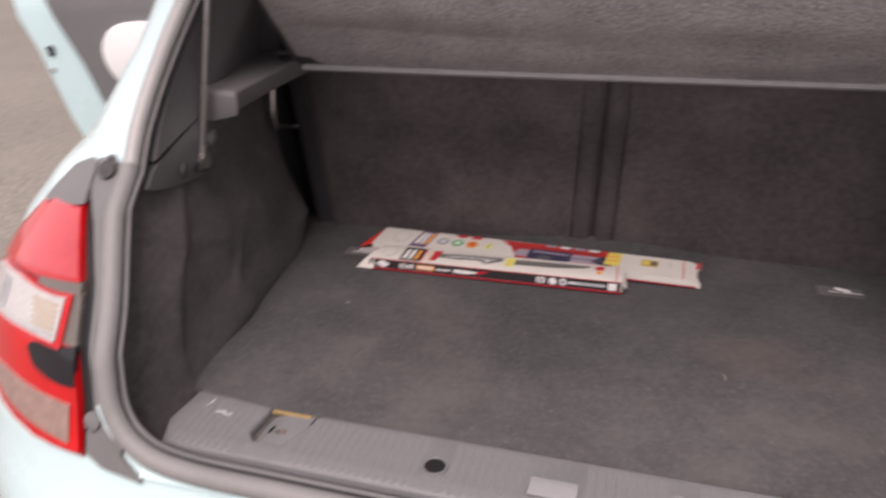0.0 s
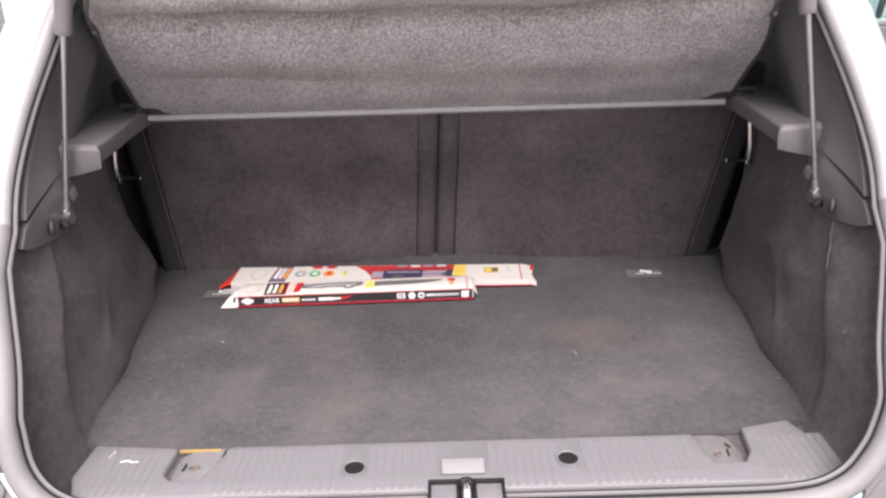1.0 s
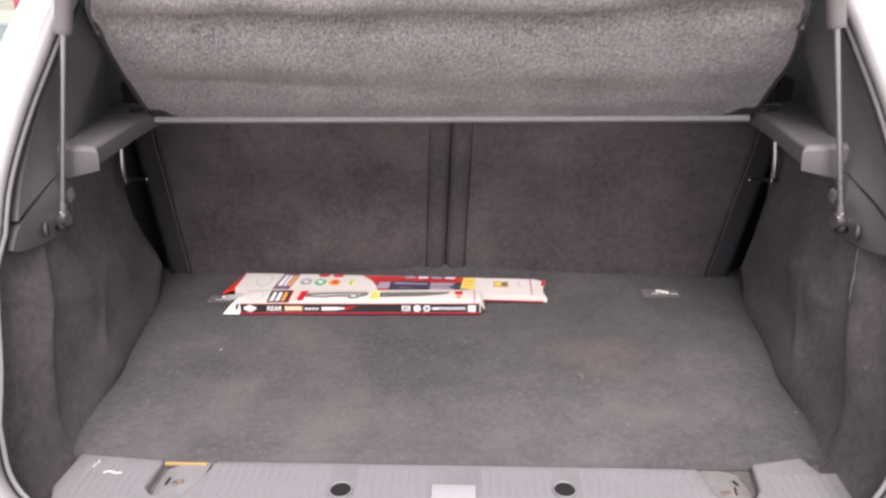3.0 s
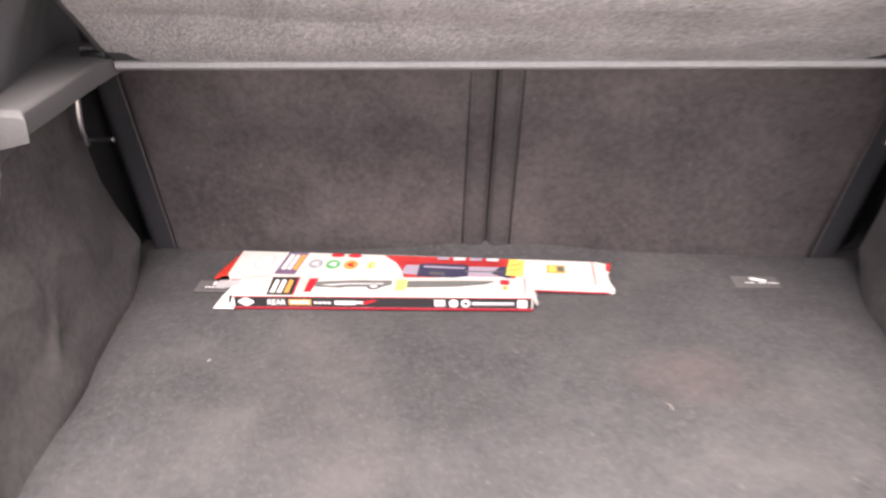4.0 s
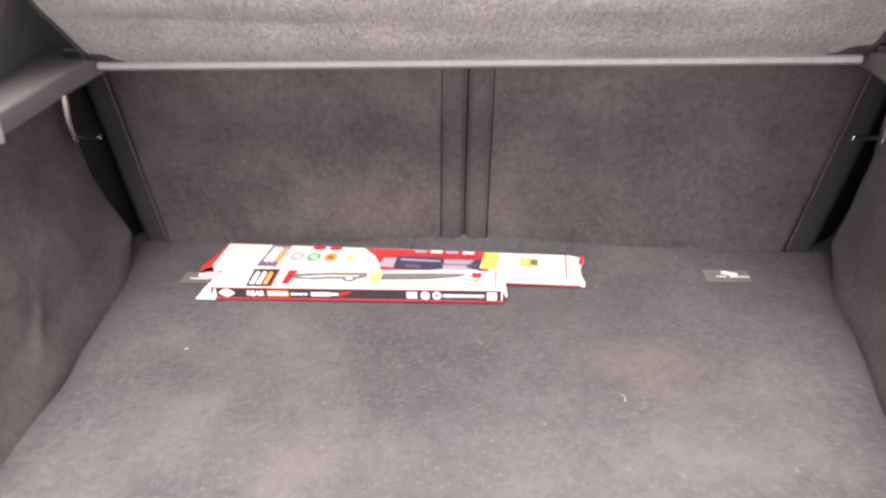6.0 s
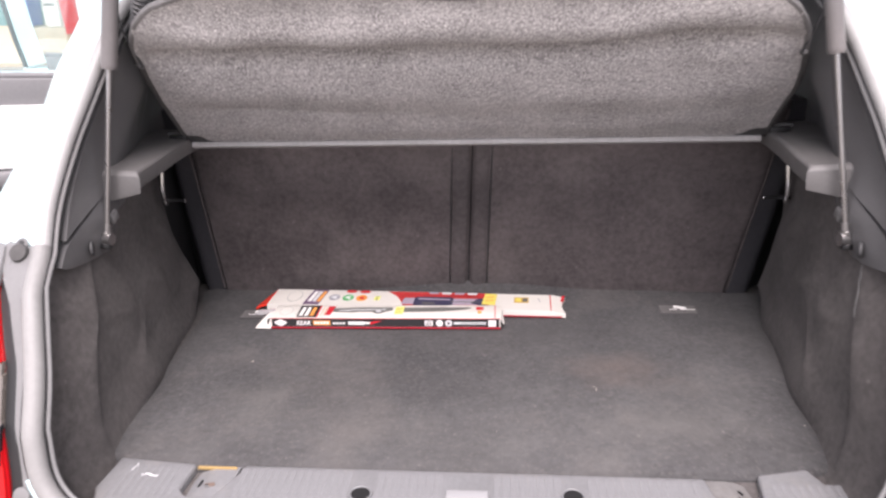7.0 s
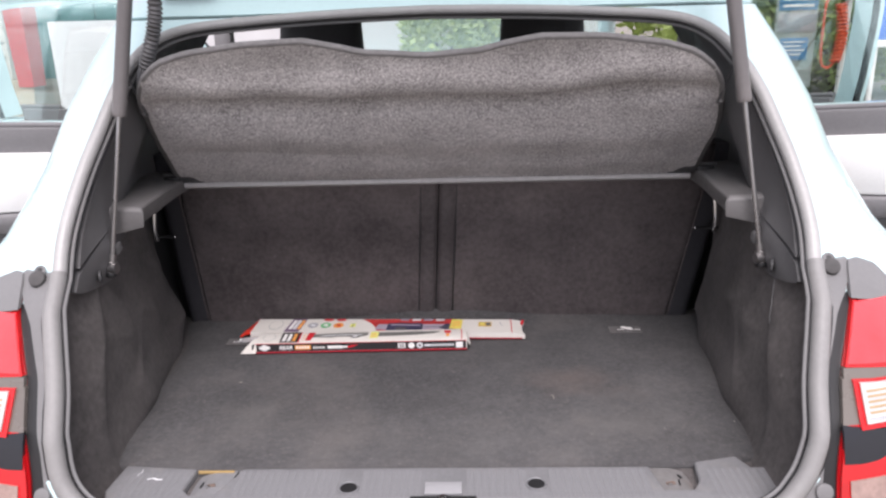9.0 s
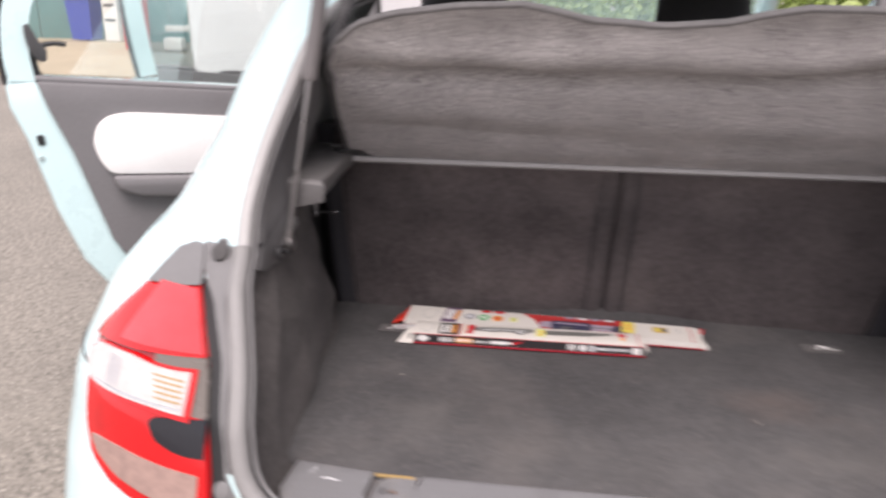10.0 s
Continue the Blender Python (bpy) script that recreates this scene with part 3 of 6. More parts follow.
LAMP_BLACK = material("lamp_black", (0.010, 0.010, 0.014), rough=0.12, coat=0.3, spec=0.4)
for side in (-1, 1):
    zs = np.linspace(0.762, 1.036, 28)
    part("gutter_panel", bm_slab(strip_patch(zs, lambda z: ring_x(max(z, 0.80)) + 0.005 - (0.06 * max(0, 0.80 - z)), lambda z: lamp_in(z) - 0.016 * min(1.0, max(0.0, (1.012 - z) / 0.02)), 0.005, side, 8), (0, 0.01, 0)), GUTTER, car, "grey plastic gutter panel beside the tail lamp")
    gap = part("lamp_gap", bm_slab(strip_patch(zs[:25], lambda z: lamp_in(z) - 0.020, lambda z: lamp_in(z) + 0.004, 0.001, side, 3), (0, 0.01, 0)), BLACK, car)
    lamp = part("tail_lamp", bm_slab(strip_patch(np.linspace(0.761, 1.032, 34), lambda z: lamp_in(z) + 0.002, lamp_out, 0.004, side, 14), (0, 0.012, 0)), LENS_DEEP, car, "tall red and clear tail lamp with black parts")
    part("lamp_seam", bm_slab(strip_patch(np.linspace(0.760, 1.020, 30), lambda z: lamp_out(z) - 0.002, lambda z: lamp_out(z) + 0.005, 0.0012, side, 3), (0, 0.008, 0)), BLACK, lamp)
    # upper lens with its lit zone, lower lens, both glossy
    upper = part("brake_lens", lamp_patch(0.02, 0.985, (0.9305, 0.9145), (0.9965, 0.984), 0.009, side, 14, 10), LENS_RED, lamp)
    part("lens_facet", lamp_patch(0.035, 0.74, (0.9330, 0.9235), (0.9945, 0.992), 0.0100, side, 12, 8), LENS_LIGHT, upper)
    lower = part("lower_lens", bm_slab(strip_patch(np.linspace(0.765, 0.8735, 16), lambda z: lamp_in(z) + 0.005, lambda z: lamp_out(z) - 0.004, 0.0085, side, 14), (0, 0.008, 0)), LENS_RED, lamp)
    part("inner_insert", lamp_patch(0.01, 0.40, (0.916, 0.916), (0.9295, 0.9230), 0.0082, side, 6, 4), LAMPGREY, lamp)
    part("inner_insert", lamp_patch(0.0, 0.15, (0.8705, 0.8705), (0.9185, 0.9185), 0.0080, side, 4, 6), LAMPGREY, lamp)
    clear = part("reversing_lens", lamp_shape([0.530, 0.56, 0.588, 0.628, 0.68, 0.706, 0.712], [0.869, 0.870, 0.871, 0.8715, 0.8725, 0.878, 0.888], [0.9165, 0.9145, 0.914, 0.9165, 0.9130, 0.9095, 0.900], 0.0115, side), LENS_RED, lamp)
    bowl = part("clear_window", lamp_shape([0.537, 0.56, 0.588, 0.628, 0.68, 0.702, 0.709], [0.873, 0.8735, 0.8745, 0.8745, 0.8750, 0.880, 0.889], [0.9125, 0.9110, 0.911, 0.9140, 0.9110, 0.907, 0.899], 0.0140, side), LENS_CLEAR, clear)
    for k in range(4):
        x = 0.640 + 0.006 * k
        part("reflector_flute", lamp_shape([x, x + 0.0026], [0.881, 0.881], [0.908, 0.908], 0.0147, side, 3, 4), INK_GREY, clear)
    for k in range(5):
        zz = 0.882 + 0.0052 * k
        part("reflector_rib", lamp_shape([0.543, 0.560, 0.580 + 0.002 * k], [zz, zz + 0.0004, zz + 0.001], [zz + 0.0018, zz + 0.0022, zz + 0.0024], 0.0147, side, 6, 3), LENS_AMBER, clear)
    part("bowl_edge", lamp_shape([0.540, 0.588, 0.628, 0.68], [0.8762, 0.8768, 0.8770, 0.878], [0.8778, 0.8784, 0.8786, 0.8796], 0.0147, side, 10, 3), CHROME, clear)
    part("black_insert", lamp_shape([0.508, 0.530, 0.551, 0.574, 0.583, 0.586], [0.8335, 0.8325, 0.835, 0.8425, 0.851, 0.858], [0.8735, 0.8715, 0.8695, 0.8675, 0.8660, 0.862], 0.0098, side), LAMP_BLACK, lamp)
    part("lamp_cap", lamp_patch(0.0, 0.99, (0.9985, 0.987), (1.031, 1.031), 0.0085, side, 8, 6), GUTTER, lamp, "grey lamp cap")
    part("reflector", lamp_shape([0.514, 0.56, 0.590, 0.632, 0.665, 0.677], [0.772, 0.777, 0.7815, 0.790, 0.805, 0.816], [0.8135, 0.8160, 0.8186, 0.8225, 0.8225, 0.8210], 0.0105, side), LENS_PINK, lamp)
    # joint between the bumper and the wing
    part("panel_seam", bm_tube([Vector((side * x, y, 0.879)) for x, y in [(abs(p[0]) + 0.0006, p[1] - 0.0006) for p in skin_row(0.879, 0.715, side)][8:]], 0.0016, 6), BLACK, car)
    stop = tail_point(0.541, 1.031, 0.001, side)
    m = Matrix.Translation(stop) @ Vector((0, -1, 0.75)).to_track_quat("Z", "Y").to_matrix().to_4x4()
    buf = part("rubber_stop", bm_disc((0, 0, -0.004), 0.0118, 0.017, 20, m, 0.003), STOP, car, "round black rubber stop")
    part("stop_face", bm_disc((0, 0, 0.0115), 0.0085, 0.0015, 18, m, 0.0006), TRIM, buf)
    part("stop_dimple", bm_disc((0, 0, 0.0128), 0.0036, 0.001, 12, m), BLACK, buf)
    part("stop_foot", bm_disc((0, -0.012, -0.010), 0.013, 0.004, 16, m, 0.001), GUTTER, buf)
    scr = tail_point(0.483, 0.803, 0.005, side)
    m = Matrix.Translation(scr) @ Vector((side * 0.1, -1, 0.4)).to_track_quat("Z", "Y").to_matrix().to_4x4()
    s = part("gutter_screw", bm_disc((0, 0, 0), 0.011, 0.004, 18, m, 0.0015), GUTTER, car)
    part("screw_head", bm_disc((0, 0, 0.004), 0.005, 0.0025, 6, m, 0.0008), DARKTRIM, s)
    part("gutter_end", bm_slab([[tail_point(0.462, 0.790, 0.006, side), tail_point(0.492, 0.790, 0.006, side)], [tail_point(0.440, 0.765, 0.006, side), tail_point(0.492, 0.765, 0.006, side)], [tail_point(0.418, 0.748, 0.006, side), tail_point(0.470, 0.755, 0.006, side)]], (0, 0.01, 0)), GUTTER, car)

# ---- boot floor, sill ----
EDGE_Y = [0.235, 0.248, 0.265, 0.30, 0.43, 0.48, 0.68, 0.74, 0.80]
EDGE_X = [0.405, 0.443, 0.470, 0.485, 0.480, 0.490, 0.503, 0.525, 0.545]


def floor_edge(y):
    return interp(y, EDGE_Y, EDGE_X)


def floor_z(x, y):
    z = FLOOR + 0.0025 * noise.noise(Vector((x * 5, y * 5, 1.3))) + 0.0012 * noise.noise(Vector((x * 14, y * 14, 5.0)))
    hump = math.exp(-((x - 0.02) / 0.20) ** 2)
    z += 0.020 * hump * max(0.0, (y - 0.735) / 0.055) ** 2 if y > 0.735 else 0
    z -= 0.006 * max(0.0, 1 - (y - 0.235) / 0.02)
    return z


rows = []
for y in np.linspace(0.235, 0.790, 56):
    w = floor_edge(y)
    rows.append([(t * w - 0.006 * (y - 0.3), y + 0.016 * max(0.0, (0.32 - y) / 0.085) * (t + 1) / 2, floor_z(t * w, y) - 0.007 * max(0.0, (abs(t) - 0.955) / 0.045) ** 1.5) for t in np.linspace(-1, 1, 91)])
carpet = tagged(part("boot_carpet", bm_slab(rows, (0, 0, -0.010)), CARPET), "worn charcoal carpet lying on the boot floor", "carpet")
part("boot_floor", bm_box((0, 0.49, FLOOR - 0.016), (1.15, 0.70, 0.014), 0.002), SIDECARPET, car)


CLEARTAG = material("clear_tag_film", (0.125, 0.118, 0.118), rough=0.8, vary=0.15, scale=60, fine_amount=0.1, bump=0.1)


def carpet_mark(x, y):
    """A clear tag with a small printed outline of a seat above a line of writing."""
    z = FLOOR + 0.0046
    tag = part("tether_tag", bm_box((x - 0.002, y + 0.001, z - 0.0030), (0.062, 0.030, 0.0008)), CLEARTAG, carpet, "clear tag with a white printed pictogram")
    p = smooth_line([(0.0120, -0.0008, 0), (0.0085, 0.0022, 0), (0.0010, 0.0040, 0), (-0.0060, 0.0072, 0), (-0.0085, 0.0060, 0), (-0.0080, 0.0005, 0), (-0.0060, 0.0036, 0), (-0.0010, 0.0002, 0), (0.0110, -0.0020, 0)], 4)
    part("pictogram", bm_tube([(x + q.x, y + q.y, z) for q in p], 0.0010, 6), INK_WHITE, tag)
    for k in range(10):
        if k == 3:
            continue
        w = 0.0030 + 0.0008 * ((k * 7) % 3) / 2
        part("tag_bar", bm_box((x - 0.0165 + 0.0046 * k, y - 0.0062, z), (w, 0.0030, 0.0004)), INK_WHITE, tag)


carpet_mark(0.368, 0.712)
carpet_mark(-0.392, 0.676)

# sill with two open notches, ribs, plugs, label plate
NOTCH = ((-0.337, -0.280), (0.303, 0.362))
poly = [(-0.428, 0.150), (0.450, 0.150), (0.460, 0.197), (0.430, 0.264), (NOTCH[1][1] + 0.006, 0.250), (NOTCH[1][1], 0.205), (NOTCH[1][1] - 0.012, 0.186), (NOTCH[1][0] + 0.01, 0.186), (NOTCH[1][0], 0.240), (NOTCH[0][1] + 0.012, 0.240), (NOTCH[0][1], 0.205), (NOTCH[0][1] - 0.012, 0.180), (NOTCH[0][0] + 0.012, 0.180), (NOTCH[0][0], 0.192), (NOTCH[0][0] + 0.004, 0.240), (-0.440, 0.250), (-0.445, 0.19)]
SILL_Z = FLOOR + 0.003
sill = part("sill_trim", bm_prism(poly, 0.016, Matrix.Translation((0, 0, SILL_Z - 0.016)), 0.004, 3), SILL, car, "grey ribbed plastic sill trim, scuffed")
rows = [[(x, y, z) for x in np.linspace(-0.43, 0.45, 12)] for y, z in ((0.1505, SILL_Z - 0.004), (0.145, SILL_Z - 0.001), (0.138, SILL_Z + 0.003), (0.128, SILL_Z + 0.006))]
part("sill_edge", bm_slab(rows, (0, 0, -0.008)), SILL, sill)
RUST_SILL = material("stained_sill_plastic", (0.155, 0.15, 0.148), rough=0.6, vary=0.15, scale=40, fine_amount=0.1, bump=0.2, stain=(0.15, 0.118, 0.098), stain_scale=35, stain_amount=0.6)
RUST = material("rusty_hook_steel", (0.20, 0.145, 0.12), rough=0.6, metal=0.3, vary=0.25, scale=60, bump=0.2)
for (x0, x1), deep_end in zip(NOTCH, (0, 1)):
    rows = []
    for y in (0.174, 0.20, 0.220, 0.242):
        row = []
        for k in range(13):
            t = k / 12
            d = t if deep_end else 1 - t
            row.append((x0 - 0.004 + (x1 - x0 + 0.008) * t, y, SILL_Z - 0.0035 - 0.0145 * max(0.0, (d - 0.45) / 0.55) ** 1.5 - 0.002 * (y > 0.23)))
        rows.append(row)
    ramp_floor = part("notch_floor", bm_slab(rows, (0, 0, -0.004)), SILL if deep_end == 0 else RUST_SILL, sill)
    c = x0 + (x1 - x0) * (0.36 if deep_end else 0.60)
    zt = SILL_Z - 0.003
    m = Matrix.Translation((c, 0.203, zt))
    part("hook_plate", bm_box((0, 0, 0), (0.012, 0.006, 0.003), 0.001, m @ Matrix.Rotation(0.3, 4, "Z")), RUST, ramp_floor)
    part("hook_screw", bm_disc((-0.002, -0.004, 0.0008), 0.0032, 0.002, 8, m, 0.0006, ry=0.0018), CHROME, ramp_floor)
    part("hook_slit", bm_box((0.012 if deep_end else -0.013, 0.002, -0.0002), (0.0016, 0.012, 0.0016), 0, m @ Matrix.Rotation(-0.12, 4, "Z")), BLACK, ramp_floor)
    if deep_end:
        part("hook_slit", bm_box((0.016, 0.016, -0.0006), (0.0016, 0.008, 0.0016), 0, m @ Matrix.Rotation(0.5, 4, "Z")), BLACK, ramp_floor)
part("yellow_strip", bm_box((-0.306, 0.238, SILL_Z - 0.005), (0.052, 0.004, 0.004), 0.001), ink("yellow_foam", (0.33, 0.225, 0.09), 0.8), sill)
HOLES = ((-0.110, 0.190), (0.143, 0.197))
for x, y in HOLES:
    cup = [[(x + r * math.cos(a), y + r * math.sin(a), SILL_Z + h) for a in np.linspace(0, 2 * math.pi, 25)[:-1]] for r, h in ((0.0145, -0.001), (0.0140, 0.0028), (0.0125, 0.0030), (0.0115, 0.0018))]
    rim = part("plug_rim", bm_grid(cup, close_v=True), SILL, sill)
    part("plug", bm_disc((x, y, SILL_Z - 0.001), 0.0118, 0.0022, 24), BLACK, rim)
part("label_plate", bm_box((0.018, 0.187, SILL_Z + 0.0022), (0.050, 0.026, 0.003), 0.001), ink("pale_label", (0.29, 0.29, 0.30)), sill)
rib_data = None
for k in range(86):
    x = -0.420 + 0.0103 * k
    if any(a - 0.007 < x < b + 0.014 for a, b in NOTCH) or any(abs(x - hx) < 0.0165 for hx, _ in HOLES) or abs(x - 0.018) < 0.028:
        continue
    if rib_data is None:
        rib = part("rib", bm_slab([[(-0.0051 + 0.0102 * c / 8, y, SILL_Z - 0.0004 + (h * math.sin(math.pi * c / 8) ** 0.8 if 0 < c < 8 else 0.0)) for c in range(9)] for y, h in ((0.153, 0.0004), (0.157, 0.0012), (0.228, 0.0012), (0.234, 0.0004))], (0, 0, -0.0008)), SILL, sill, "", 80)
        rib_data = rib.data
        rib.matrix_basis = Matrix.Translation((x, 0, 0))
    else:
        shared("rib", rib_data, Matrix.Translation((x, 0, 0)), sill)
# pale scuffs on the sill's end
for pts, r in (([(-0.412, 0.238), (-0.410, 0.232), (-0.413, 0.225), (-0.411, 0.220)], 0.0013), ([(-0.396, 0.214), (-0.388, 0.216), (-0.380, 0.213), (-0.374, 0.214)], 0.0022)):
    part("scuff", bm_tube([(p.x, p.y, SILL_Z + 0.0002) for p in smooth_line([(a, b, 0) for a, b in pts], 4)], lambda t, r=r: 0.6 * r * (0.4 + 0.6 * math.sin(math.pi * min(0.97, max(0.03, t)))), 5), INK_PALE, sill)

# latch striker in the middle of the sill
m = Matrix.Translation((0.020, 0.118, 0.787))
latch = part("latch_bracket", bm_join(bm_box((0, 0.014, 0.002), (0.084, 0.0035, 0.006), 0.001, m), bm_box((-0.040, -0.003, 0.001), (0.0035, 0.034, 0.007), 0.001, m), bm_box((0.040, -0.003, 0.001), (0.0035, 0.034, 0.007), 0.001, m), bm_box((-0.0095, -0.003, 0.001), (0.003, 0.032, 0.007), 0.001, m), bm_box((0.0095, -0.003, 0.001), (0.003, 0.032, 0.007), 0.001, m), bm_box((0, -0.020, -0.006), (0.080, 0.005, 0.014), 0.002, m)), BLACK, car, "black latch bracket with steel striker")
part("latch_plate", bm_box((0, -0.003, -0.004), (0.080, 0.034, 0.008), 0.002, m), SILL, latch)
part("striker_well", bm_box((0, -0.003, 0.0005), (0.0155, 0.028, 0.0012), 0.0004, m), BLACK, latch)
part("striker", bm_tube(smooth_line([(0.020, 0.098, 0.778), (0.020, 0.100, 0.795), (0.020, 0.114, 0.801), (0.020, 0.128, 0.790)], 5), 0.0048, 10), CHROME, latch)
part("striker_cap", bm_disc((0.020, 0.126, 0.789), 0.0085, 0.006, 16, None, 0.002), BLACK, latch)

# ---- side trims ----
def back_edge(z):
    return interp(z, [0.74, 0.80, 0.86, 0.93, 1.02, 1.10], [0.530, 0.516, 0.531, 0.541, 0.545, 0.545])


FOLD_Z = [0.80, 0.854, 0.893, 0.925, 0.95, 0.974, 1.0]


def fold_y(z):
    return interp(z, FOLD_Z, [0.268, 0.281, 0.307, 0.338, 0.350, 0.366, 0.380])


def fold_x(z):
    return interp(z, FOLD_Z, [0.468, 0.470, 0.475, 0.484, 0.490, 0.498, 0.505])


def wall_line(z, side=1):
    """The carpeted side at a height, from the seal to the seat: (x, y)."""
    y0 = ring_y(max(z, 0.80)) + 0.014
    xf = fold_x(z) + (0.002 if side > 0 else 0.0)
    x0 = max(ring_x(max(z, 0.80)) + 0.008 + uneven(z, side), xf + 0.008)
    yf = max(fold_y(z), y0 + 0.06)
    f = min(1.0, max(0.0, (z - 0.765) / 0.06))
    k = min(1.0, max(0.0, (z - 0.92) / 0.05))
    g = 0.018 * min(1.0, max(0.0, (z - 0.88) / 0.09))
    e = [(x0, y0), (x0 * 0.75 + xf * 0.25, y0 + 0.03), (xf + 0.001, yf - 0.030), (xf, yf - 0.010), (xf + 0.0015, yf), (xf + 0.003 + 0.006 * f, yf + 0.014), (max(xf + 0.009 * f, 0.478 + 0.010 * f + g), max(0.405, yf + 0.032)), (0.481 + 0.012 * f + g * 0.9, 0.46), (0.492 + 0.010 * f + g * 0.3, 0.53), (0.500 + 0.010 * f + 0.010 * k, 0.60), (0.505 + 0.012 * f + 0.018 * k, 0.66), (back_edge(z), 0.735), (back_edge(z) + 0.018, 0.752)]
    # the foot of the front part curves in to meet the sill and the carpet's corner
    u = min(1.0, max(0.0, (z - 0.752) / 0.085))
    round_in = 1 - math.sqrt(max(0.0, 1 - (1 - u) ** 2))
    out = []
    for x, y in e:
        b = min(1.0, max(0.0, (0.345 - y) / 0.07))
        out.append((x + (0.438 + 0.20 * max(0.0, y - 0.19) - x) * round_in * b, y))
    return out


def lining(y, z, side):
    """Waves and slanting creases of the soft lining over the wheel arch."""
    d = 0.0020 * noise.noise(Vector((y * 9, z * 11, side * 3.0))) + 0.0012 * noise.noise(Vector((y * 34, z * 34, side * 7.0)))
    for y0, z0, a, h in ((0.60, 0.97, 0.9, 0.0058), (0.635, 0.955, 0.7, 0.0052), (0.675, 0.95, 0.8, 0.0055), (0.52, 0.90, 1.1, 0.0045), (0.57, 0.875, 0.5, 0.0040), (0.44, 0.83, -0.8, 0.0040), (0.40, 0.90, 1.3, 0.0035)):
        across = (y - y0) * math.cos(a) + (z - z0) * math.sin(a)
        along = (z - z0) * math.cos(a) - (y - y0) * math.sin(a)
        d -= h * math.exp(-(across / 0.010) ** 2 - (along / 0.045) ** 2)
    d -= 0.009 * math.exp(-((y - 0.425) / 0.055) ** 2 - ((z - 0.785) / 0.05) ** 2)
    d += 0.003 * math.exp(-((y - 0.38) / 0.04) ** 2 - ((z - 0.90) / 0.06) ** 2)
    return d


for side in (-1, 1):
    rows = []
    for h in np.linspace(0, 1, 60):
        z = 0.742 + 0.333 * h
        row = []
        for j, q in enumerate(smooth_line([(x, y, 0) for x, y in wall_line(z, side)], 6)):
            top = 0.993 + 0.082 * min(1.0, max(0.0, (q.y - 0.448) / 0.02)) + 0.050 * min(1.0, max(0.0, (0.42 - q.y) / 0.10))
            zz = 0.742 + (top - 0.742) * h
            p = smooth_line([(x, y, 0) for x, y in wall_line(zz, side)], 6)[j]
            flare = 0.017 * min(1.0, max(0.0, (zz - 0.80) / 0.10)) * min(1.0, max(0.0, (p.y - 0.62) / 0.11)) if side < 0 else 0.0
            row.append((side * (p.x + flare + lining(p.y, zz, side)) - 0.010 * max(0, (p.y - 0.35) / 0.4), p.y, zz))
        rows.append(row)
    part("side_trim", bm_slab(rows, (side * 0.008, 0, 0)), SIDECARPET, car, "charcoal carpeted side trim of the boot")
    # lower plastic panel that carries the strut's ball, upper panel above the slanting joint
    def inner_x(y, z):
        y0 = ring_y(z) + 0.026
        far = interp(z, [0.95, 1.05, 1.12, 1.20, 1.30, 1.37], [0.545, 0.555, 0.555, 0.535, 0.500, 0.455])
        t = max(0.0, min(1.0, (y - y0) / max(0.05, 0.72 - y0)))
        rim = ring_x(z) - 0.009 + uneven(z, side)
        shell = interp(z, [0.98, 1.03, 1.085, 1.15, 1.215, 1.29, 1.333], [0.503, 0.518, 0.525, 0.516, 0.496, 0.467, 0.431])
        mid = max(0.44, shell - 0.026 * min(1.0, max(0.0, (z - 0.98) / 0.06)))
        k = min(1.0, max(0.0, (y - y0) / 0.11))
        k = k * k * (3 - 2 * k)
        t = max(0.0, (y - y0 - 0.11) / max(0.05, 0.70 - y0 - 0.11)) if y > y0 + 0.11 else 0.0
        return (rim * (1 - k) + mid * k) * (1 - min(1.0, t)) + max(far, mid) * min(1.0, t)
    def joint_z(y):
        return 1.036 + (y - 0.325) * 0.36
    rows = []
    for k in range(9):
        row = []
        for c in range(12):
            t = c / 11
            yg = 0.31 + 0.150 * t
            lo = 1.014 - 0.036 * t ** 0.8
            z = lo + (joint_z(yg) - 0.0007 - lo) * k / 8
            y0 = ring_y(z) + 0.024
            y = y0 + (0.462 - y0) * t
            row.append((side * (inner_x(y, z) - 0.004 * max(0, 1 - t * 4)), y, z))
        rows.append(row)
    part("lower_pillar_trim", bm_slab(rows, (side * 0.014, 0, 0)), TRIM, car)
    rows = []
    for k in range(22):
        row = []
        for c in range(24):
            t = (c / 23) ** 1.4
            y1 = ring_y(1.05) + 0.024
            yg = y1 + (0.92 - y1) * t
            lo = joint_z(yg) + 0.0007 if yg < 0.46 else 1.035
            z = lo + (1.372 - lo) * k / 21
            y0 = ring_y(z) + 0.024
            y = y0 + (0.92 - y0) * t
            row.append((side * (inner_x(y, z) - 0.004 * max(0, 1 - t * 4)), y, z))
        rows.append(row)
    part("upper_pillar_trim", bm_slab(rows, (side * 0.010, 0, 0)), TRIM, car, "smooth grey plastic pillar trim")
    part("trim_clip", bm_disc((0, 0, 0), 0.0100, 0.004, 18, Matrix.Translation((side * (inner_x(0.368, 1.010) - 0.0020), 0.368, 1.010)) @ Matrix.Rotation(radians(-90 * side), 4, "Y") @ Matrix.Rotation(radians(-20), 4, "X"), 0.0015), DARKTRIM, car)
    # ledge that carries the shelf
    sec = [(0.0, 0.0), (0.085, 0.004), (0.085, -0.045), (0.045, -0.042), (0.004, -0.030)]
    rows = []
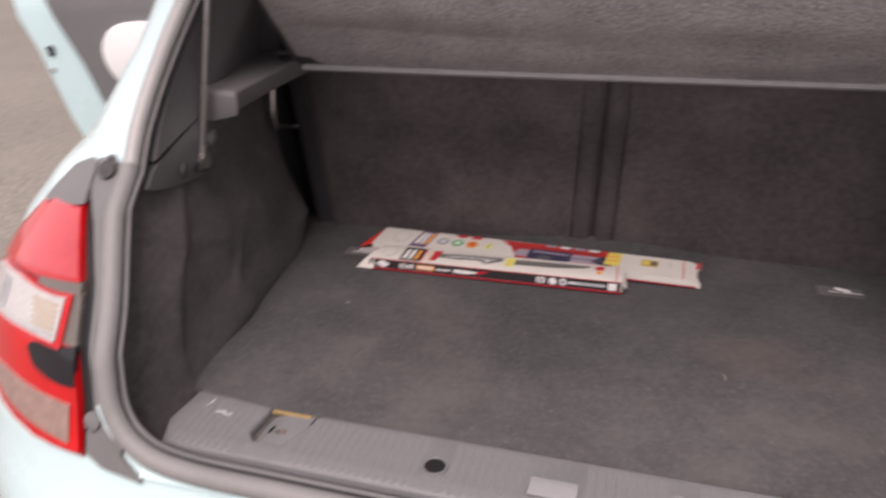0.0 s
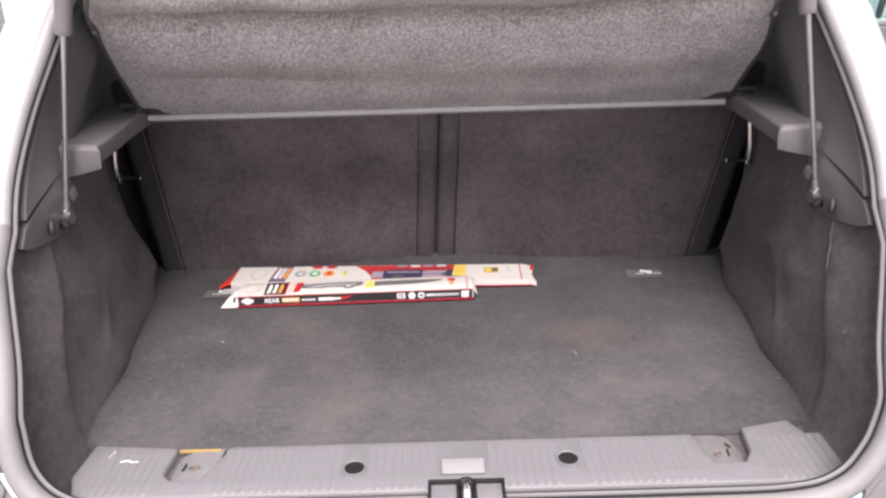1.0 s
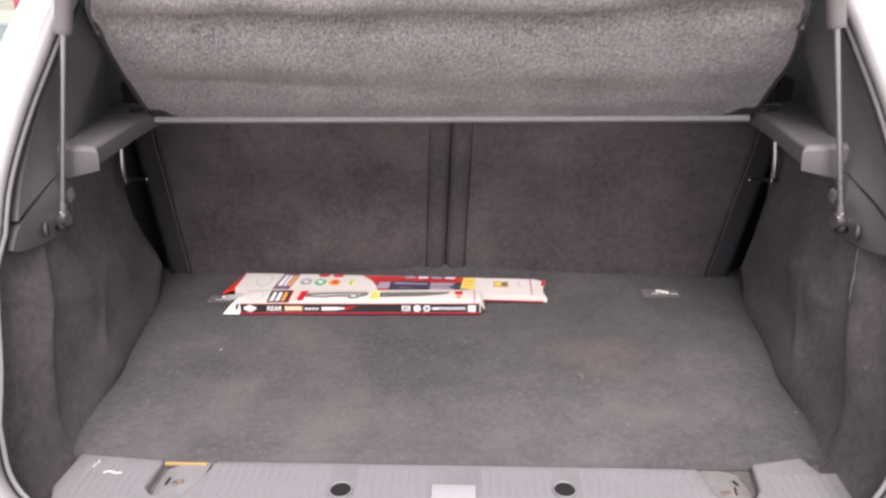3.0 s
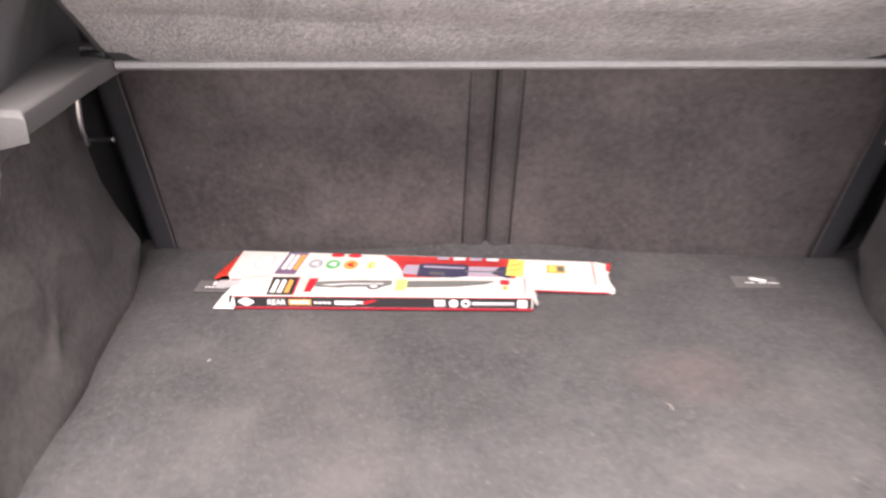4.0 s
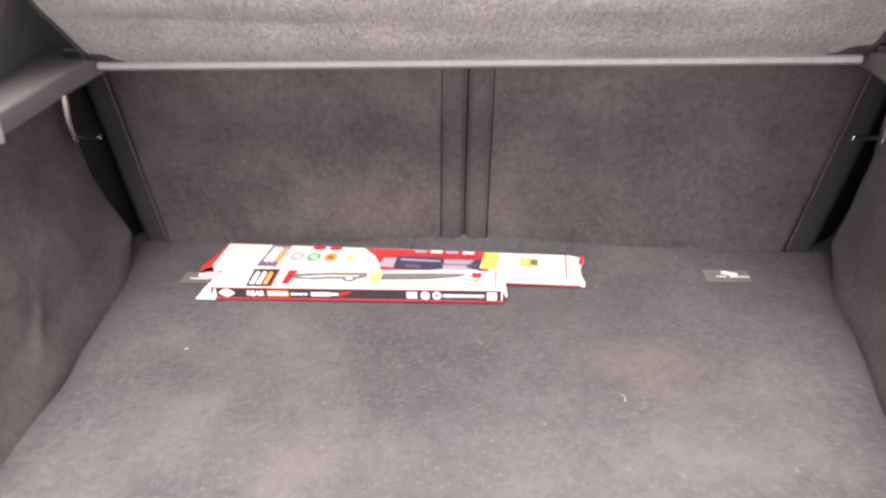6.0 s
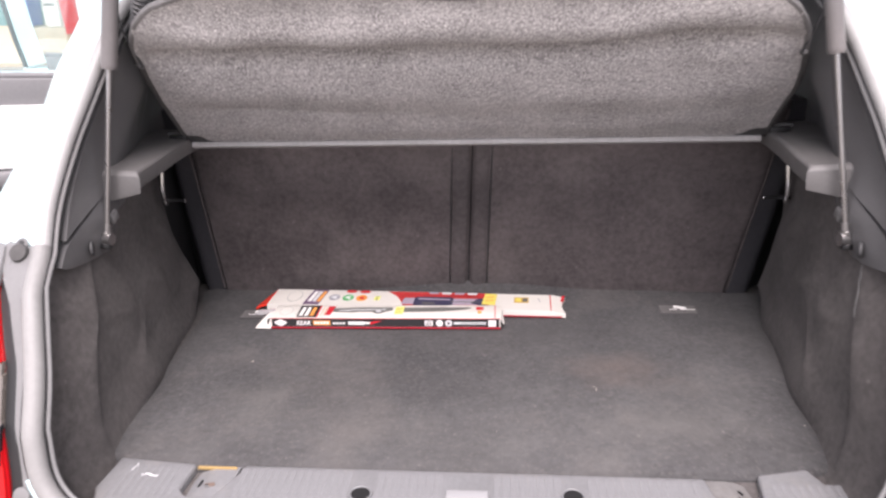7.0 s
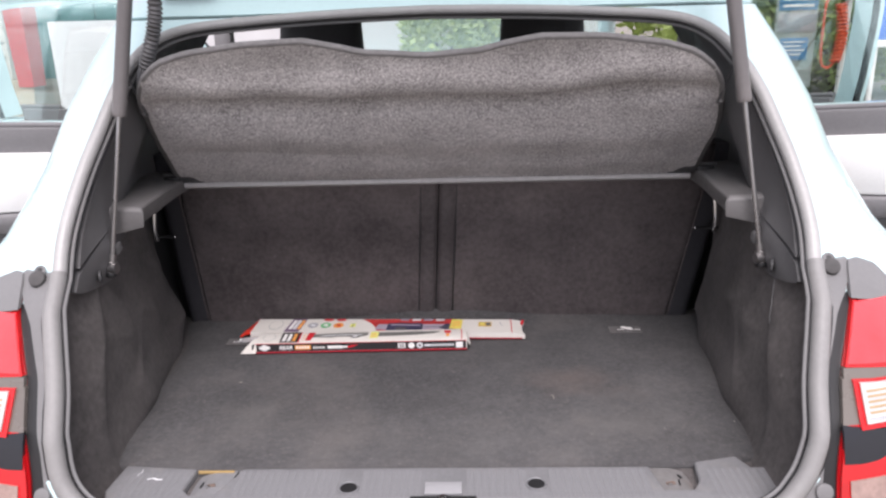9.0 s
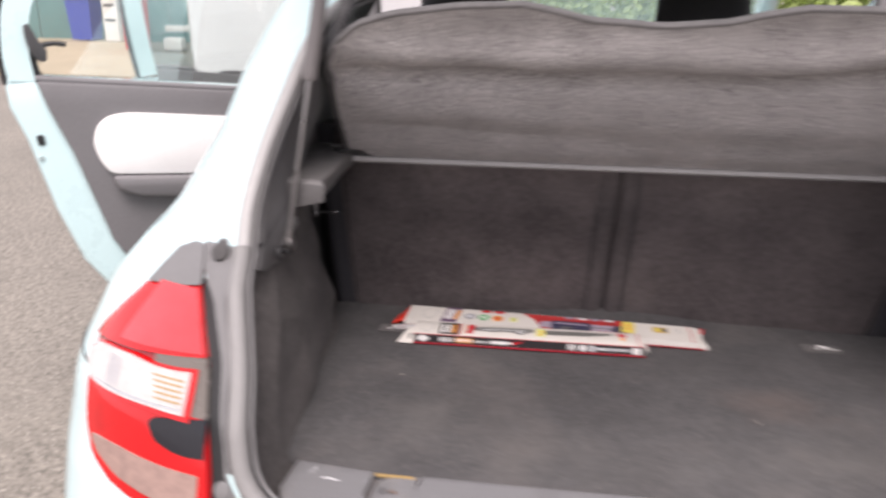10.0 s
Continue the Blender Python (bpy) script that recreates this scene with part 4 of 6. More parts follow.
    for y, dz, dx in ((0.436, -0.006, 0.004), (0.442, 0.0, 0.0), (0.50, 0.001, -0.002), (0.58, 0.0, -0.010), (0.66, -0.002, -0.016), (0.72, -0.004, -0.016)):
        base = 0.449 - dx
        rows.append([(side * (base + a), y, 1.098 + dz + b) for a, b in ((0.0, -0.003), (0.004, 0.0), (0.080, 0.004), (0.080, -0.036), (0.045, -0.036), (0.002, -0.026))])
    ledge = bm_grid(rows, close_v=True)
    ledge.verts.ensure_lookup_table()
    ledge.faces.new([ledge.verts[k] for k in range(6)])
    bmesh.ops.recalc_face_normals(ledge, faces=ledge.faces)
    sharp = [e for e in ledge.edges if len(e.link_faces) == 2 and e.calc_face_angle() > 0.5]
    bmesh.ops.bevel(ledge, geom=sharp, offset=0.0045, segments=3, affect="EDGES", profile=0.5, clamp_overlap=True)
    part("shelf_ledge", ledge, LEDGE, car, "grey plastic ledge that carries the parcel shelf", 35)
    part("light_socket", bm_box((side * 0.4945, 0.434, 1.034), (0.010, 0.018, 0.015), 0.003, Matrix.Rotation(radians(18), 4, "X")), GUTTER, car)
    # seat latch: loop and pin
    pin = part("seat_striker", bm_tube([(side * 0.540 - 0.0125, 0.700, 0.974), (side * 0.498 - 0.0125, 0.700, 0.974)], 0.0034, 12), BLACK, car, "black seat latch pin with bright ends")
    part("striker_loop", bm_tube(smooth_line([(side * 0.532 - 0.0125, 0.693, 0.968), (side * 0.530 - 0.0125, 0.688, 1.0), (side * 0.525 - 0.0125, 0.690, 1.045)], 4), 0.0042, 8), CHROME, pin)
    part("pin_end", bm_disc((0, 0, 0), 0.0046, 0.0025, 12, Matrix.Translation((side * 0.4985 - 0.0125, 0.700, 0.974)) @ Matrix.Rotation(radians(-90 * side), 4, "Y"), 0.0008), CHROME, pin)
    part("loop_foot", bm_disc((0, 0, 0), 0.007, 0.004, 12, Matrix.Translation((side * 0.531 - 0.0125, 0.692, 0.974)) @ Matrix.Rotation(radians(-90 * side), 4, "Y"), 0.001), CHROME, pin)
    # gas strut
    foot, joint, top = Vector((side * 0.497, 0.411, 1.009)), Vector((side * 0.4605, 0.439, 1.242)), Vector((side * 0.412, 0.476, 1.55))
    d = (joint - foot).normalized()
    strut = part("gas_strut", bm_tube([joint - d * 0.004, joint, joint + d * 0.002, top], lambda t: 0.0095 if t < 0.2 else 0.0105, 16), STRUT, car, "grey-brown gas strut with thin steel rod")
    part("strut_rod", bm_tube([foot + d * 0.015, joint], 0.0038, 10), STEEL, strut)
    part("rod_socket", bm_tube([foot - d * 0.006, foot + d * 0.010, foot + d * 0.011, foot + d * 0.022], lambda t: 0.0090 if t < 0.5 else 0.0060, 14), STEEL, strut)
    part("ball_joint", bm_tube([foot + Vector((-side * 0.010, -0.003, 0)), foot + Vector((side * 0.016, 0, 0))], 0.0084, 14), STEEL, strut)
    part("strut_bolt", bm_disc((0, 0, 0), 0.010, 0.006, 6, Matrix.Translation(foot + Vector((side * 0.010, 0, -0.002))) @ Matrix.Rotation(radians(-90 * side), 4, "Y"), 0.001), DARKTRIM, strut)
    part("socket_cap", bm_disc((0, 0, 0), 0.009, 0.008, 14, Matrix.Translation(foot - d * 0.014) @ d.to_track_quat("Z", "Y").to_matrix().to_4x4(), 0.002), BLACK, strut)

# torn edge of the lining on one side
def wall_x(y, z):
    line = smooth_line([(x, yy, 0) for x, yy in wall_line(z, 1)], 6)
    return interp(y, [p.y for p in line], [p.x for p in line]) + lining(y, z, 1)


rnd = random.Random(4)
for k in range(5):
    z = 0.990 - 0.011 * k
    pts = [(fold_y(zz) + rnd.uniform(-0.006, 0.004), zz) for zz in np.linspace(z, z - 0.016, 5)]
    part("torn_edge", bm_tube([(wall_x(y, zz) - 0.0018, y, zz) for y, zz in pts], lambda t: 0.0006 * (0.4 + math.sin(math.pi * min(0.95, max(0.05, t)))), 5), GUTTER, car, "frayed pale edge of the lining")

# ---- rear seat back ----
def lean(z):
    return -0.014 + (z - 0.784) * 0.055


def seat_crease(x, z):
    """Slack, slanting folds in the carpet of the seat back."""
    d = 0.0
    for x0, z0, a, h, l in ((0.24, 0.90, 0.55, 0.0042, 0.10), (0.20, 0.93, 0.5, 0.0024, 0.08), (0.34, 0.88, -0.5, 0.0032, 0.07), (0.13, 0.86, 0.7, 0.0022, 0.06), (0.40, 0.94, 0.3, 0.0024, 0.05), (-0.30, 0.92, -0.5, 0.0026, 0.08), (-0.20, 0.86, 0.4, 0.0022, 0.06), (-0.40, 0.86, 0.6, 0.0022, 0.06)):
        across = (x - x0) * math.cos(a) + (z - z0) * math.sin(a)
        along = (z - z0) * math.cos(a) - (x - x0) * math.sin(a)
        d += h * math.exp(-(across / 0.012) ** 2 - (along / l) ** 2)
    return d


def seat_y(z):
    return 0.790 - (z - 0.765) * 0.105


for side in (-1, 1):
    x0, x1b, x1t = 0.0014, 0.484, 0.518
    rows = []
    for z in np.linspace(0.755, 1.125, 60):
        t = (z - 0.765) / 0.30
        x1 = x1b + (x1t - x1b) * t
        row = []
        for k in range(70):
            x = x0 + (x1 - x0) * k / 69
            edge = 0.006 * (max(0, 1 - (x - x0) / 0.006) + max(0, 1 - (x1 - x) / 0.006))
            puff = 0.005 * noise.noise(Vector((side * x * 5, z * 6, 2.0))) + seat_crease(side * x, z)
            row.append((side * x + lean(z), seat_y(z) + edge - puff - 0.002, z))
        rows.append(row)
    back = part("seat_back", bm_slab(rows, (0, 0.07, 0)), SEATBACK, car, "dark carpeted back of the folding rear seat")
    cs = 0.034
    part("centre_strip", bm_slab([[(side * x + lean(z), seat_y(z) - 0.0045 + drop, z) for x, drop in ((0.0026, 0.009), (0.0046, 0.0030), (0.0075, 0.0004), (0.014, -0.0008), (0.022, -0.0008), (cs - 0.006, 0.0006), (cs - 0.002, 0.0024), (cs, 0.006))] for z in np.linspace(0.77, 1.12, 8)], (0, 0.02, 0)), STRIPCLOTH, back)
    part("strip_seam", bm_tube([(side * (cs + 0.0012) + lean(z), seat_y(z) - 0.0015, z) for z in (0.77, 0.9, 1.0, 1.12)], 0.0018, 6), BLACK, back)
    rows = []
    for z in np.linspace(0.755, 1.125, 12):
        x1 = x1b + (x1t - x1b) * (z - 0.765) / 0.30
        rows.append([(side * (x1 + 0.002 + 0.050 * k / 7) + lean(z), seat_y(z) - 0.002 + 0.004 * min(1.0, k / 4) + 0.030 * max(0.0, (k - 4) / 3) ** 2, z) for k in range(8)])
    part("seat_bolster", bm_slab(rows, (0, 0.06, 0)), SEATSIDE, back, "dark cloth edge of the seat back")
    rows = []
    for z in np.linspace(0.755, 1.125, 12):
        x1 = x1b + (x1t - x1b) * (z - 0.765) / 0.30
        rows.append([(side * (x1 + 0.053 + 0.045 * k / 5) + lean(z), seat_y(z) + 0.034 + 0.040 * (k / 5) ** 1.5, z) for k in range(6)])
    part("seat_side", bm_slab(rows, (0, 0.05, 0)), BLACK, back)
    part("side_piping", bm_tube([(side * (x1b + (x1t - x1b) * (z - 0.765) / 0.30) + lean(z), seat_y(z) - 0.003, z) for z in np.linspace(0.765, 1.11, 8)], 0.0018, 8), SEATBACK, back)
    part("bench_cushion", bm_box((side * 0.27, 1.08, 0.66), (0.50, 0.50, 0.16), 0.05, seg=4), UPHOLSTERY, back)
    part("front_lining", bm_box((side * 0.27, 0.865, 0.92), (0.50, 0.06, 0.40), 0.02), UPHOLSTERY, back)
    part("release_knob", bm_disc((0, 0, 0), 0.006, 0.008, 12, Matrix.Translation((side * 0.515, seat_y(1.05) - 0.003, 1.052)) @ Matrix.Rotation(radians(90), 4, "X"), 0.001), BLACK, back)
part("seat_gap", bm_box((-0.006, 0.81, 0.93), (0.030, 0.02, 0.36)), UPHOLSTERY, car)
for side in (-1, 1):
    # added black box that blocks light in the gap between trim and seat
    part("gap_blocker", bm_box((side * 0.585, 0.85, 0.92), (0.030, 0.24, 0.44), 0.004), BLACK, car)

# ---- front seats ----
for side in (-1, 1):
    rows = []
    for z, w, t, y in ((0.55, 0.22, 0.07, 1.72), (0.70, 0.25, 0.07, 1.76), (0.90, 0.25, 0.065, 1.80), (1.05, 0.24, 0.06, 1.84), (1.14, 0.20, 0.055, 1.86), (1.20, 0.15, 0.05, 1.875), (1.28, 0.140, 0.05, 1.89), (1.36, 0.135, 0.045, 1.90), (1.405, 0.11, 0.03, 1.90)):
        rows.append([(side * 0.365 - 0.055 + w * math.copysign(abs(math.cos(a)) ** 0.6, math.cos(a)), y + t * math.copysign(abs(math.sin(a)) ** 0.8, math.sin(a)), z) for a in np.linspace(0, 2 * math.pi, 25)[:-1]])
    bm = bm_grid(rows, close_v=True)
    bm.verts.ensure_lookup_table()
    bm.faces.new([bm.verts[len(bm.verts) - 24 + k] for k in range(24)])
    bmesh.ops.recalc_face_normals(bm, faces=bm.faces)
    fs = part("front_seat", bm, UPHOLSTERY, car, "black front seat with built-in headrest", 60)
    part("seat_cushion", bm_box((side * 0.365 - 0.055, 2.02, 0.50), (0.50, 0.50, 0.16), 0.05, seg=3), UPHOLSTERY, fs)

# ---- parcel shelf, tipped up behind the seat ----
SH_UP, SH_OUT = Vector((0, -0.7366, 0.6765)), Vector((0, -0.6765, -0.7366))
SH_S, SH_W = [0.0, 0.035, 0.12, 0.198, 0.24, 0.265, 0.40], [0.464, 0.466, 0.461, 0.452, 0.446, 0.438, 0.438]
SH_X, SH_TOP = [0.0, 0.085, 0.115, 0.165, 0.25, 0.335, 0.385, 0.420, 0.438], [0.336, 0.343, 0.355, 0.369, 0.366, 0.351, 0.333, 0.300, 0.262]


def shelf_point(t, q, lift=0.0):
    x = abs(t) * 0.438
    s = q * interp(x, SH_X, SH_TOP)
    w = interp(s, SH_S, SH_W) + (0.009 * math.exp(-((s - 0.15) / 0.07) ** 2) if t > 0 else 0.0)
    crease = 0.231 + 0.012 * noise.noise(Vector((t * 2.2, 0.0, 4.0))) + 0.020 * max(0.0, t - 0.2)
    low = 0.100 + 0.014 * noise.noise(Vector((t * 1.8, 3.0, 1.0)))
    a = 0.0
    for c, h, wd in ((0.050, 0.010, 0.045), ((low + crease) / 2 - 0.012 - 0.014 * min(1.0, max(0.0, t + 0.4)), 0.019, 0.050 + 0.018 * min(1.0, max(0.0, (t + 0.4) / 0.4))), (crease + 0.052, 0.026 * (0.7 if t < -0.5 else 1.0 if t > -0.2 else 1.0 + t + 0.2), 0.037)):
        a += h * math.exp(-((s - c) / wd) ** 2)
    a -= 0.042 * math.exp(-((s - crease) / 0.019) ** 2) + (0.003 if t < -0.5 else 0.0 if t > -0.1 else -0.0075 * (t + 0.1)) * math.exp(-((s - low) / 0.010) ** 2)
    a *= (1 - abs(t) ** 8) * (0.80 + 0.35 * noise.noise(Vector((t * 3, s * 5, 11.0))))
    a += 0.0025 * noise.noise(Vector((t * 4, s * 18, 7.0)))
    return Vector((t * w - 0.003, 0.667, 1.087)) + SH_UP * s + SH_OUT * (a + lift)


rows = [[shelf_point(t, q) for t in np.linspace(-1, 1, 101)] for q in np.linspace(0, 1, 80)]
shelf = empty("parcel_shelf", (0, 0.667, 1.087), "charcoal felt parcel shelf tipped up on its hinges", "parcel shelf")
part("shelf_panel", bm_slab(rows, -SH_OUT * 0.010), FELT, shelf, "sagging speckled felt underside")
rim = [rows[i][0] for i in range(0, 80, 3)] + rows[-1][1:-1:2] + [rows[i][-1] for i in range(78, -1, -3)]
n_side = len(range(0, 80, 3))
# the side lengths take a blacker material that paints in their shade
for a, b, r, mt, lb in ((n_side - 6, len(rim) - n_side + 6, 0.0050, PIPING, "grey edge piping"), (0, n_side - 5, 0.0062, STOP, "dark side piping with shade put into its colour"), (len(rim) - n_side + 5, len(rim), 0.0062, STOP, "dark side piping with shade put into its colour")):
    part("piping", bm_tube([Vector(p) - SH_OUT * 0.004 for p in rim[a:b]], r, 8), mt, shelf, lb)
part("edge_strip", bm_slab([[(x, 0.6660, 1.0895), (x, 0.6590, 1.0865), (x, 0.6585, 1.0805), (x, 0.6650, 1.0765)] for x in np.linspace(-0.463, 0.457, 12)], (0, 0.006, 0.002)), material("pale_strip_plastic", (0.42, 0.41, 0.41), rough=0.4, vary=0.06, scale=20), shelf, "light grey plastic edge strip")
for side in (-1, 1):
    leaf = [(-0.002, -0.006), (0.028, -0.009), (0.052, -0.006), (0.072, 0.0), (0.050, 0.012), (0.022, 0.016), (0.0, 0.010)]
    m = Matrix.Translation((side * 0.472 - 0.002, 0.655, 1.0945)) @ Matrix.Diagonal((-side, 1, 1, 1)) @ Matrix.Rotation(radians(-40), 4, "X")
    m = m @ Matrix.Diagonal((0.95, 1.35, 1.2, 1.0))
    lf = part("hinge_leaf", bm_prism(leaf, 0.006, m, 0.002), DARKTRIM, shelf)
    part("hinge_pin", bm_tube([(side * 0.452, 0.655, 1.1035), (side * 0.502, 0.662, 1.1035)], 0.0028, 8), TRIM, lf)
    part("hinge_block", bm_box((side * 0.480, 0.655, 1.097), (0.030, 0.020, 0.012), 0.002), BLACK, lf)
    part("string_knob", bm_disc((0, 0, 0), 0.0035, 0.006, 10, Matrix.Translation(shelf_point(side * 0.99, 0.80, 0.004)) @ Matrix.Rotation(radians(60), 4, "X")), TRIM, shelf)
    a, b = shelf_point(side * 0.985, 0.80, 0.008), Vector((side * 0.425, 0.43, 1.60))
    part("lifting_cord", bm_tube(smooth_line([a, (side * 0.452, 0.47, 1.30), (side * 0.437, 0.455, 1.42), b], 5), 0.0015, 6), DARKTRIM, shelf, "thin dark lifting cord")

# ---- corrugated wiring hose ----
line = smooth_line([(-0.455, 0.520, 1.235), (-0.443, 0.500, 1.275), (-0.424, 0.478, 1.315), (-0.404, 0.470, 1.360), (-0.393, 0.462, 1.41), (-0.388, 0.440, 1.50), (-0.38, 0.40, 1.60)], 24)
part("wiring_hose", bm_tube(line, lambda t: 0.0100 + 0.0018 * math.sin(t * 2 * math.pi * 46), 12), TRIM, car, "dark corrugated wiring hose")

# ---- tailgate, swung up ----
G_UP, G_OUT = Vector((0, -0.72, 0.694)), Vector((0, -0.694, -0.72))
g0 = Vector((0, 0.585, 1.455))


def gate_row(s, w, lift):
    return [g0 + Vector((t * w, 0, 0)) + G_UP * s + G_OUT * (lift - 0.03 * t * t) for t in np.linspace(-1, 1, 11)]


gate = part("tailgate", bm_slab([gate_row(s, w, 0.012 * math.sin(s * 4)) for s, w in ((0.0, 0.46), (0.15, 0.52), (0.35, 0.57), (0.55, 0.60), (0.70, 0.58), (0.78, 0.50))], -G_OUT * 0.012), TINTED, car, "dark glass tailgate swung fully up")
rim_pts = [gate_row(s, w, 0)[0] for s, w in ((0.0, 0.46), (0.15, 0.52), (0.35, 0.57), (0.55, 0.60), (0.70, 0.58))] + gate_row(0.78, 0.50, 0) + [gate_row(s, w, 0)[-1] for s, w in ((0.70, 0.58), (0.55, 0.60), (0.35, 0.57), (0.15, 0.52))] + gate_row(0.0, 0.46, 0)[::-1]
part("gate_panel", bm_slab([gate_row(s, w, 0.020) for s, w in ((0.36, 0.565), (0.46, 0.58), (0.55, 0.59), (0.70, 0.57), (0.77, 0.50))], -G_OUT * 0.04), PAINT, gate)
part("gate_lining", bm_slab([gate_row(s, w, 0.034) for s, w in ((0.38, 0.53), (0.46, 0.55), (0.55, 0.56), (0.70, 0.54), (0.75, 0.48))], -G_OUT * 0.008), DARKTRIM, gate)
part("gate_frame", bm_tube(rim_pts, 0.022, 8, True), BLACK, gate)
for side in (-1, 1):
    part("gate_hinge", bm_box((side * 0.378, 0.575, 1.412), (0.085, 0.050, 0.016), 0.004, Matrix.Rotation(radians(-35), 4, "X")), BLACK, gate)

# ---- doors, standing open ----
def door(name, side, hinge, swing, low, frame_line, card, label, insert=None, handle=None, latch_at=None):
    """low, card: outlines (distance from the hinge, height); frame_line: the window frame's middle line."""
    a = radians(swing)
    d, n = Vector((side * math.sin(a), -math.cos(a), 0)), Vector((-side * math.cos(a), -math.sin(a), 0))
    m = Matrix(((d.x, 0, n.x, hinge[0]), (d.y, 0, n.y, hinge[1]), (0, 1, 0, 0), (0, 0, 0, 1)))

    def prism(poly, n0, n1, bevel=0.006):
        bm = bm_prism(poly, n1 - n0, m @ Matrix.Translation((0, 0, n0)), bevel)
        bmesh.ops.recalc_face_normals(bm, faces=bm.faces)
        return bm

    def rod(pts, r):
        return bm_tube([m @ Vector((u, z, h)) for u, z, h in pts], r, 10)

    body = part(name, prism(low, -0.085, 0.0, 0.012), PAINT, car, label)
    part("door_card", prism(card, 0.001, 0.022, 0.008), DOORCARD, body, "grey-brown moulded plastic door card")
    pts = smooth_line([(u, z, 0) for u, z in frame_line], 5)
    norm = []
    for i, p in enumerate(pts):
        t = (pts[min(i + 1, len(pts) - 1)] - pts[max(i - 1, 0)]).normalized()
        norm.append(Vector((-t.y, t.x, 0)))
    fr = [[p + k * w for p, k in zip(pts, norm)] for w in (-0.026, 0.030)]
    bm = bm_slab(fr, (0, 0, -0.05))
    bm.transform(m)
    bmesh.ops.recalc_face_normals(bm, faces=bm.faces)
    frame_ob = part("window_frame", bm, PAINT, body)
    inner = [p - k * 0.030 for p, k in zip(pts, norm)]
    part("frame_seal", bm_tube([m @ Vector((p.x, p.y, -0.012)) for p in inner], 0.010, 8), BLACK, body)
    gl = [(p.x, p.y) for p in inner] + [(0.02, frame_line[0][1] - 0.05), (frame_line[0][0] - 0.03, frame_line[0][1] - 0.01)]
    pane = prism(gl, -0.030, -0.026, 0.0)
    part("window_glass", pane, GLASS, body).visible_shadow = False
    top = [q for q in card if q[1] > 1.0]
    part("belt_moulding", rod([(top[0][0], top[0][1] + 0.004, 0.006), (top[-1][0], top[-1][1] + 0.004, 0.006)], 0.009), DOORCARD, body)
    if insert:
        part("door_insert", prism([(p.x, p.y) for p in smooth_line([(u, z, 0) for u, z in insert], 5)], 0.020, 0.034, 0.005), WHITE, body, "glossy white door insert")
    if handle:
        part("armrest", prism(handle, 0.020, 0.060, 0.012), DOORCARD, body)
        u, z = handle[0]
        part("pull_handle", rod([(u + 0.06, z - 0.10, 0.03), (u + 0.13, z - 0.05, 0.05), (u + 0.22, z - 0.02, 0.05), (u + 0.27, z - 0.01, 0.03)], 0.016), BLACK, body)
    if latch_at:
        u, z = latch_at
        lt = part("door_latch", prism([(u - 0.009, z - 0.013), (u + 0.006, z - 0.013), (u + 0.009, z + 0.010), (u - 0.004, z + 0.013), (u - 0.009, z + 0.008)], -0.001, 0.004, 0.002), BLACK, body)
        part("latch_screw", prism([(u + 0.004 + 0.006 * math.cos(k), z - 0.045 + 0.006 * math.sin(k)) for k in np.linspace(0, 2 * math.pi, 9)[:-1]], -0.001, 0.003, 0.0), CHROME, lt)
        part("window_catch", prism([(p.x, p.y) for p in smooth_line([(u - 0.040, z + 0.186, 0), (u - 0.024, z + 0.186, 0), (u - 0.006, z + 0.215, 0), (u - 0.002, z + 0.262, 0), (u - 0.014, z + 0.268, 0), (u - 0.026, z + 0.240, 0), (u - 0.044, z + 0.210, 0)], 4)], -0.01, 0.022, 0.008), DARKTRIM, body)
        part("corner_seal", rod([(p.x, p.y, -0.012) for p in smooth_line([(u - 0.16, z + 0.118, 0), (u - 0.06, z + 0.126, 0), (u - 0.018, z + 0.150, 0), (u - 0.008, z + 0.215, 0)], 6)], 0.010), BLACK, body)
        part("catch_arm", rod([(u - 0.03, z + 0.222, 0.012), (u - 0.06, z + 0.226, 0.014), (u - 0.085, z + 0.222, 0.012)], 0.006), BLACK, body)


R_LOW = [(0.0, 0.30), (0.40, 0.30), (0.50, 0.45), (0.60, 0.58), (0.67, 0.692), (0.715, 0.835), (0.752, 1.009), (0.778, 1.09), (0.780, 1.165), (0.0, 1.09)]
R_CARD = [(0.715, 1.150), (0.700, 1.09), (0.658, 0.973), (0.596, 0.742), (0.55, 0.655), (0.47, 0.50), (0.40, 0.42), (0.03, 0.42), (0.02, 1.08)]
R_FRAME = [(0.745, 1.145), (0.748, 1.22), (0.730, 1.32), (0.68, 1.40), (0.58, 1.455), (0.25, 1.470), (0.10, 1.472), (0.0, 1.472)]
R_INSERT = [(0.12, 0.875), (0.371, 0.895), (0.53, 0.910), (0.575, 0.917), (0.596, 0.940), (0.608, 0.975), (0.609, 1.005), (0.598, 1.035), (0.575, 1.056), (0.54, 1.064), (0.48, 1.061), (0.29, 1.040), (0.12, 1.02)]
R_ARM = [(0.12, 0.80), (0.52, 0.855), (0.570, 0.875), (0.580, 0.912), (0.12, 0.868)]
F_LOW = [(0.0, 0.30), (0.90, 0.30), (0.94, 0.40), (0.95, 0.9), (0.945, 1.075), (0.0, 0.985)]
F_CARD = [(0.88, 1.105), (0.88, 0.9), (0.87, 0.42), (0.05, 0.42), (0.05, 1.01)]
F_FRAME = [(0.908, 1.08), (0.925, 1.2), (0.935, 1.38), (0.90, 1.450), (0.70, 1.468), (0.45, 1.46), (0.25, 1.30), (0.06, 1.01)]
F_INSERT = [(0.3, 0.85), (0.78, 0.85), (0.82, 0.92), (0.78, 0.98), (0.3, 0.95)]
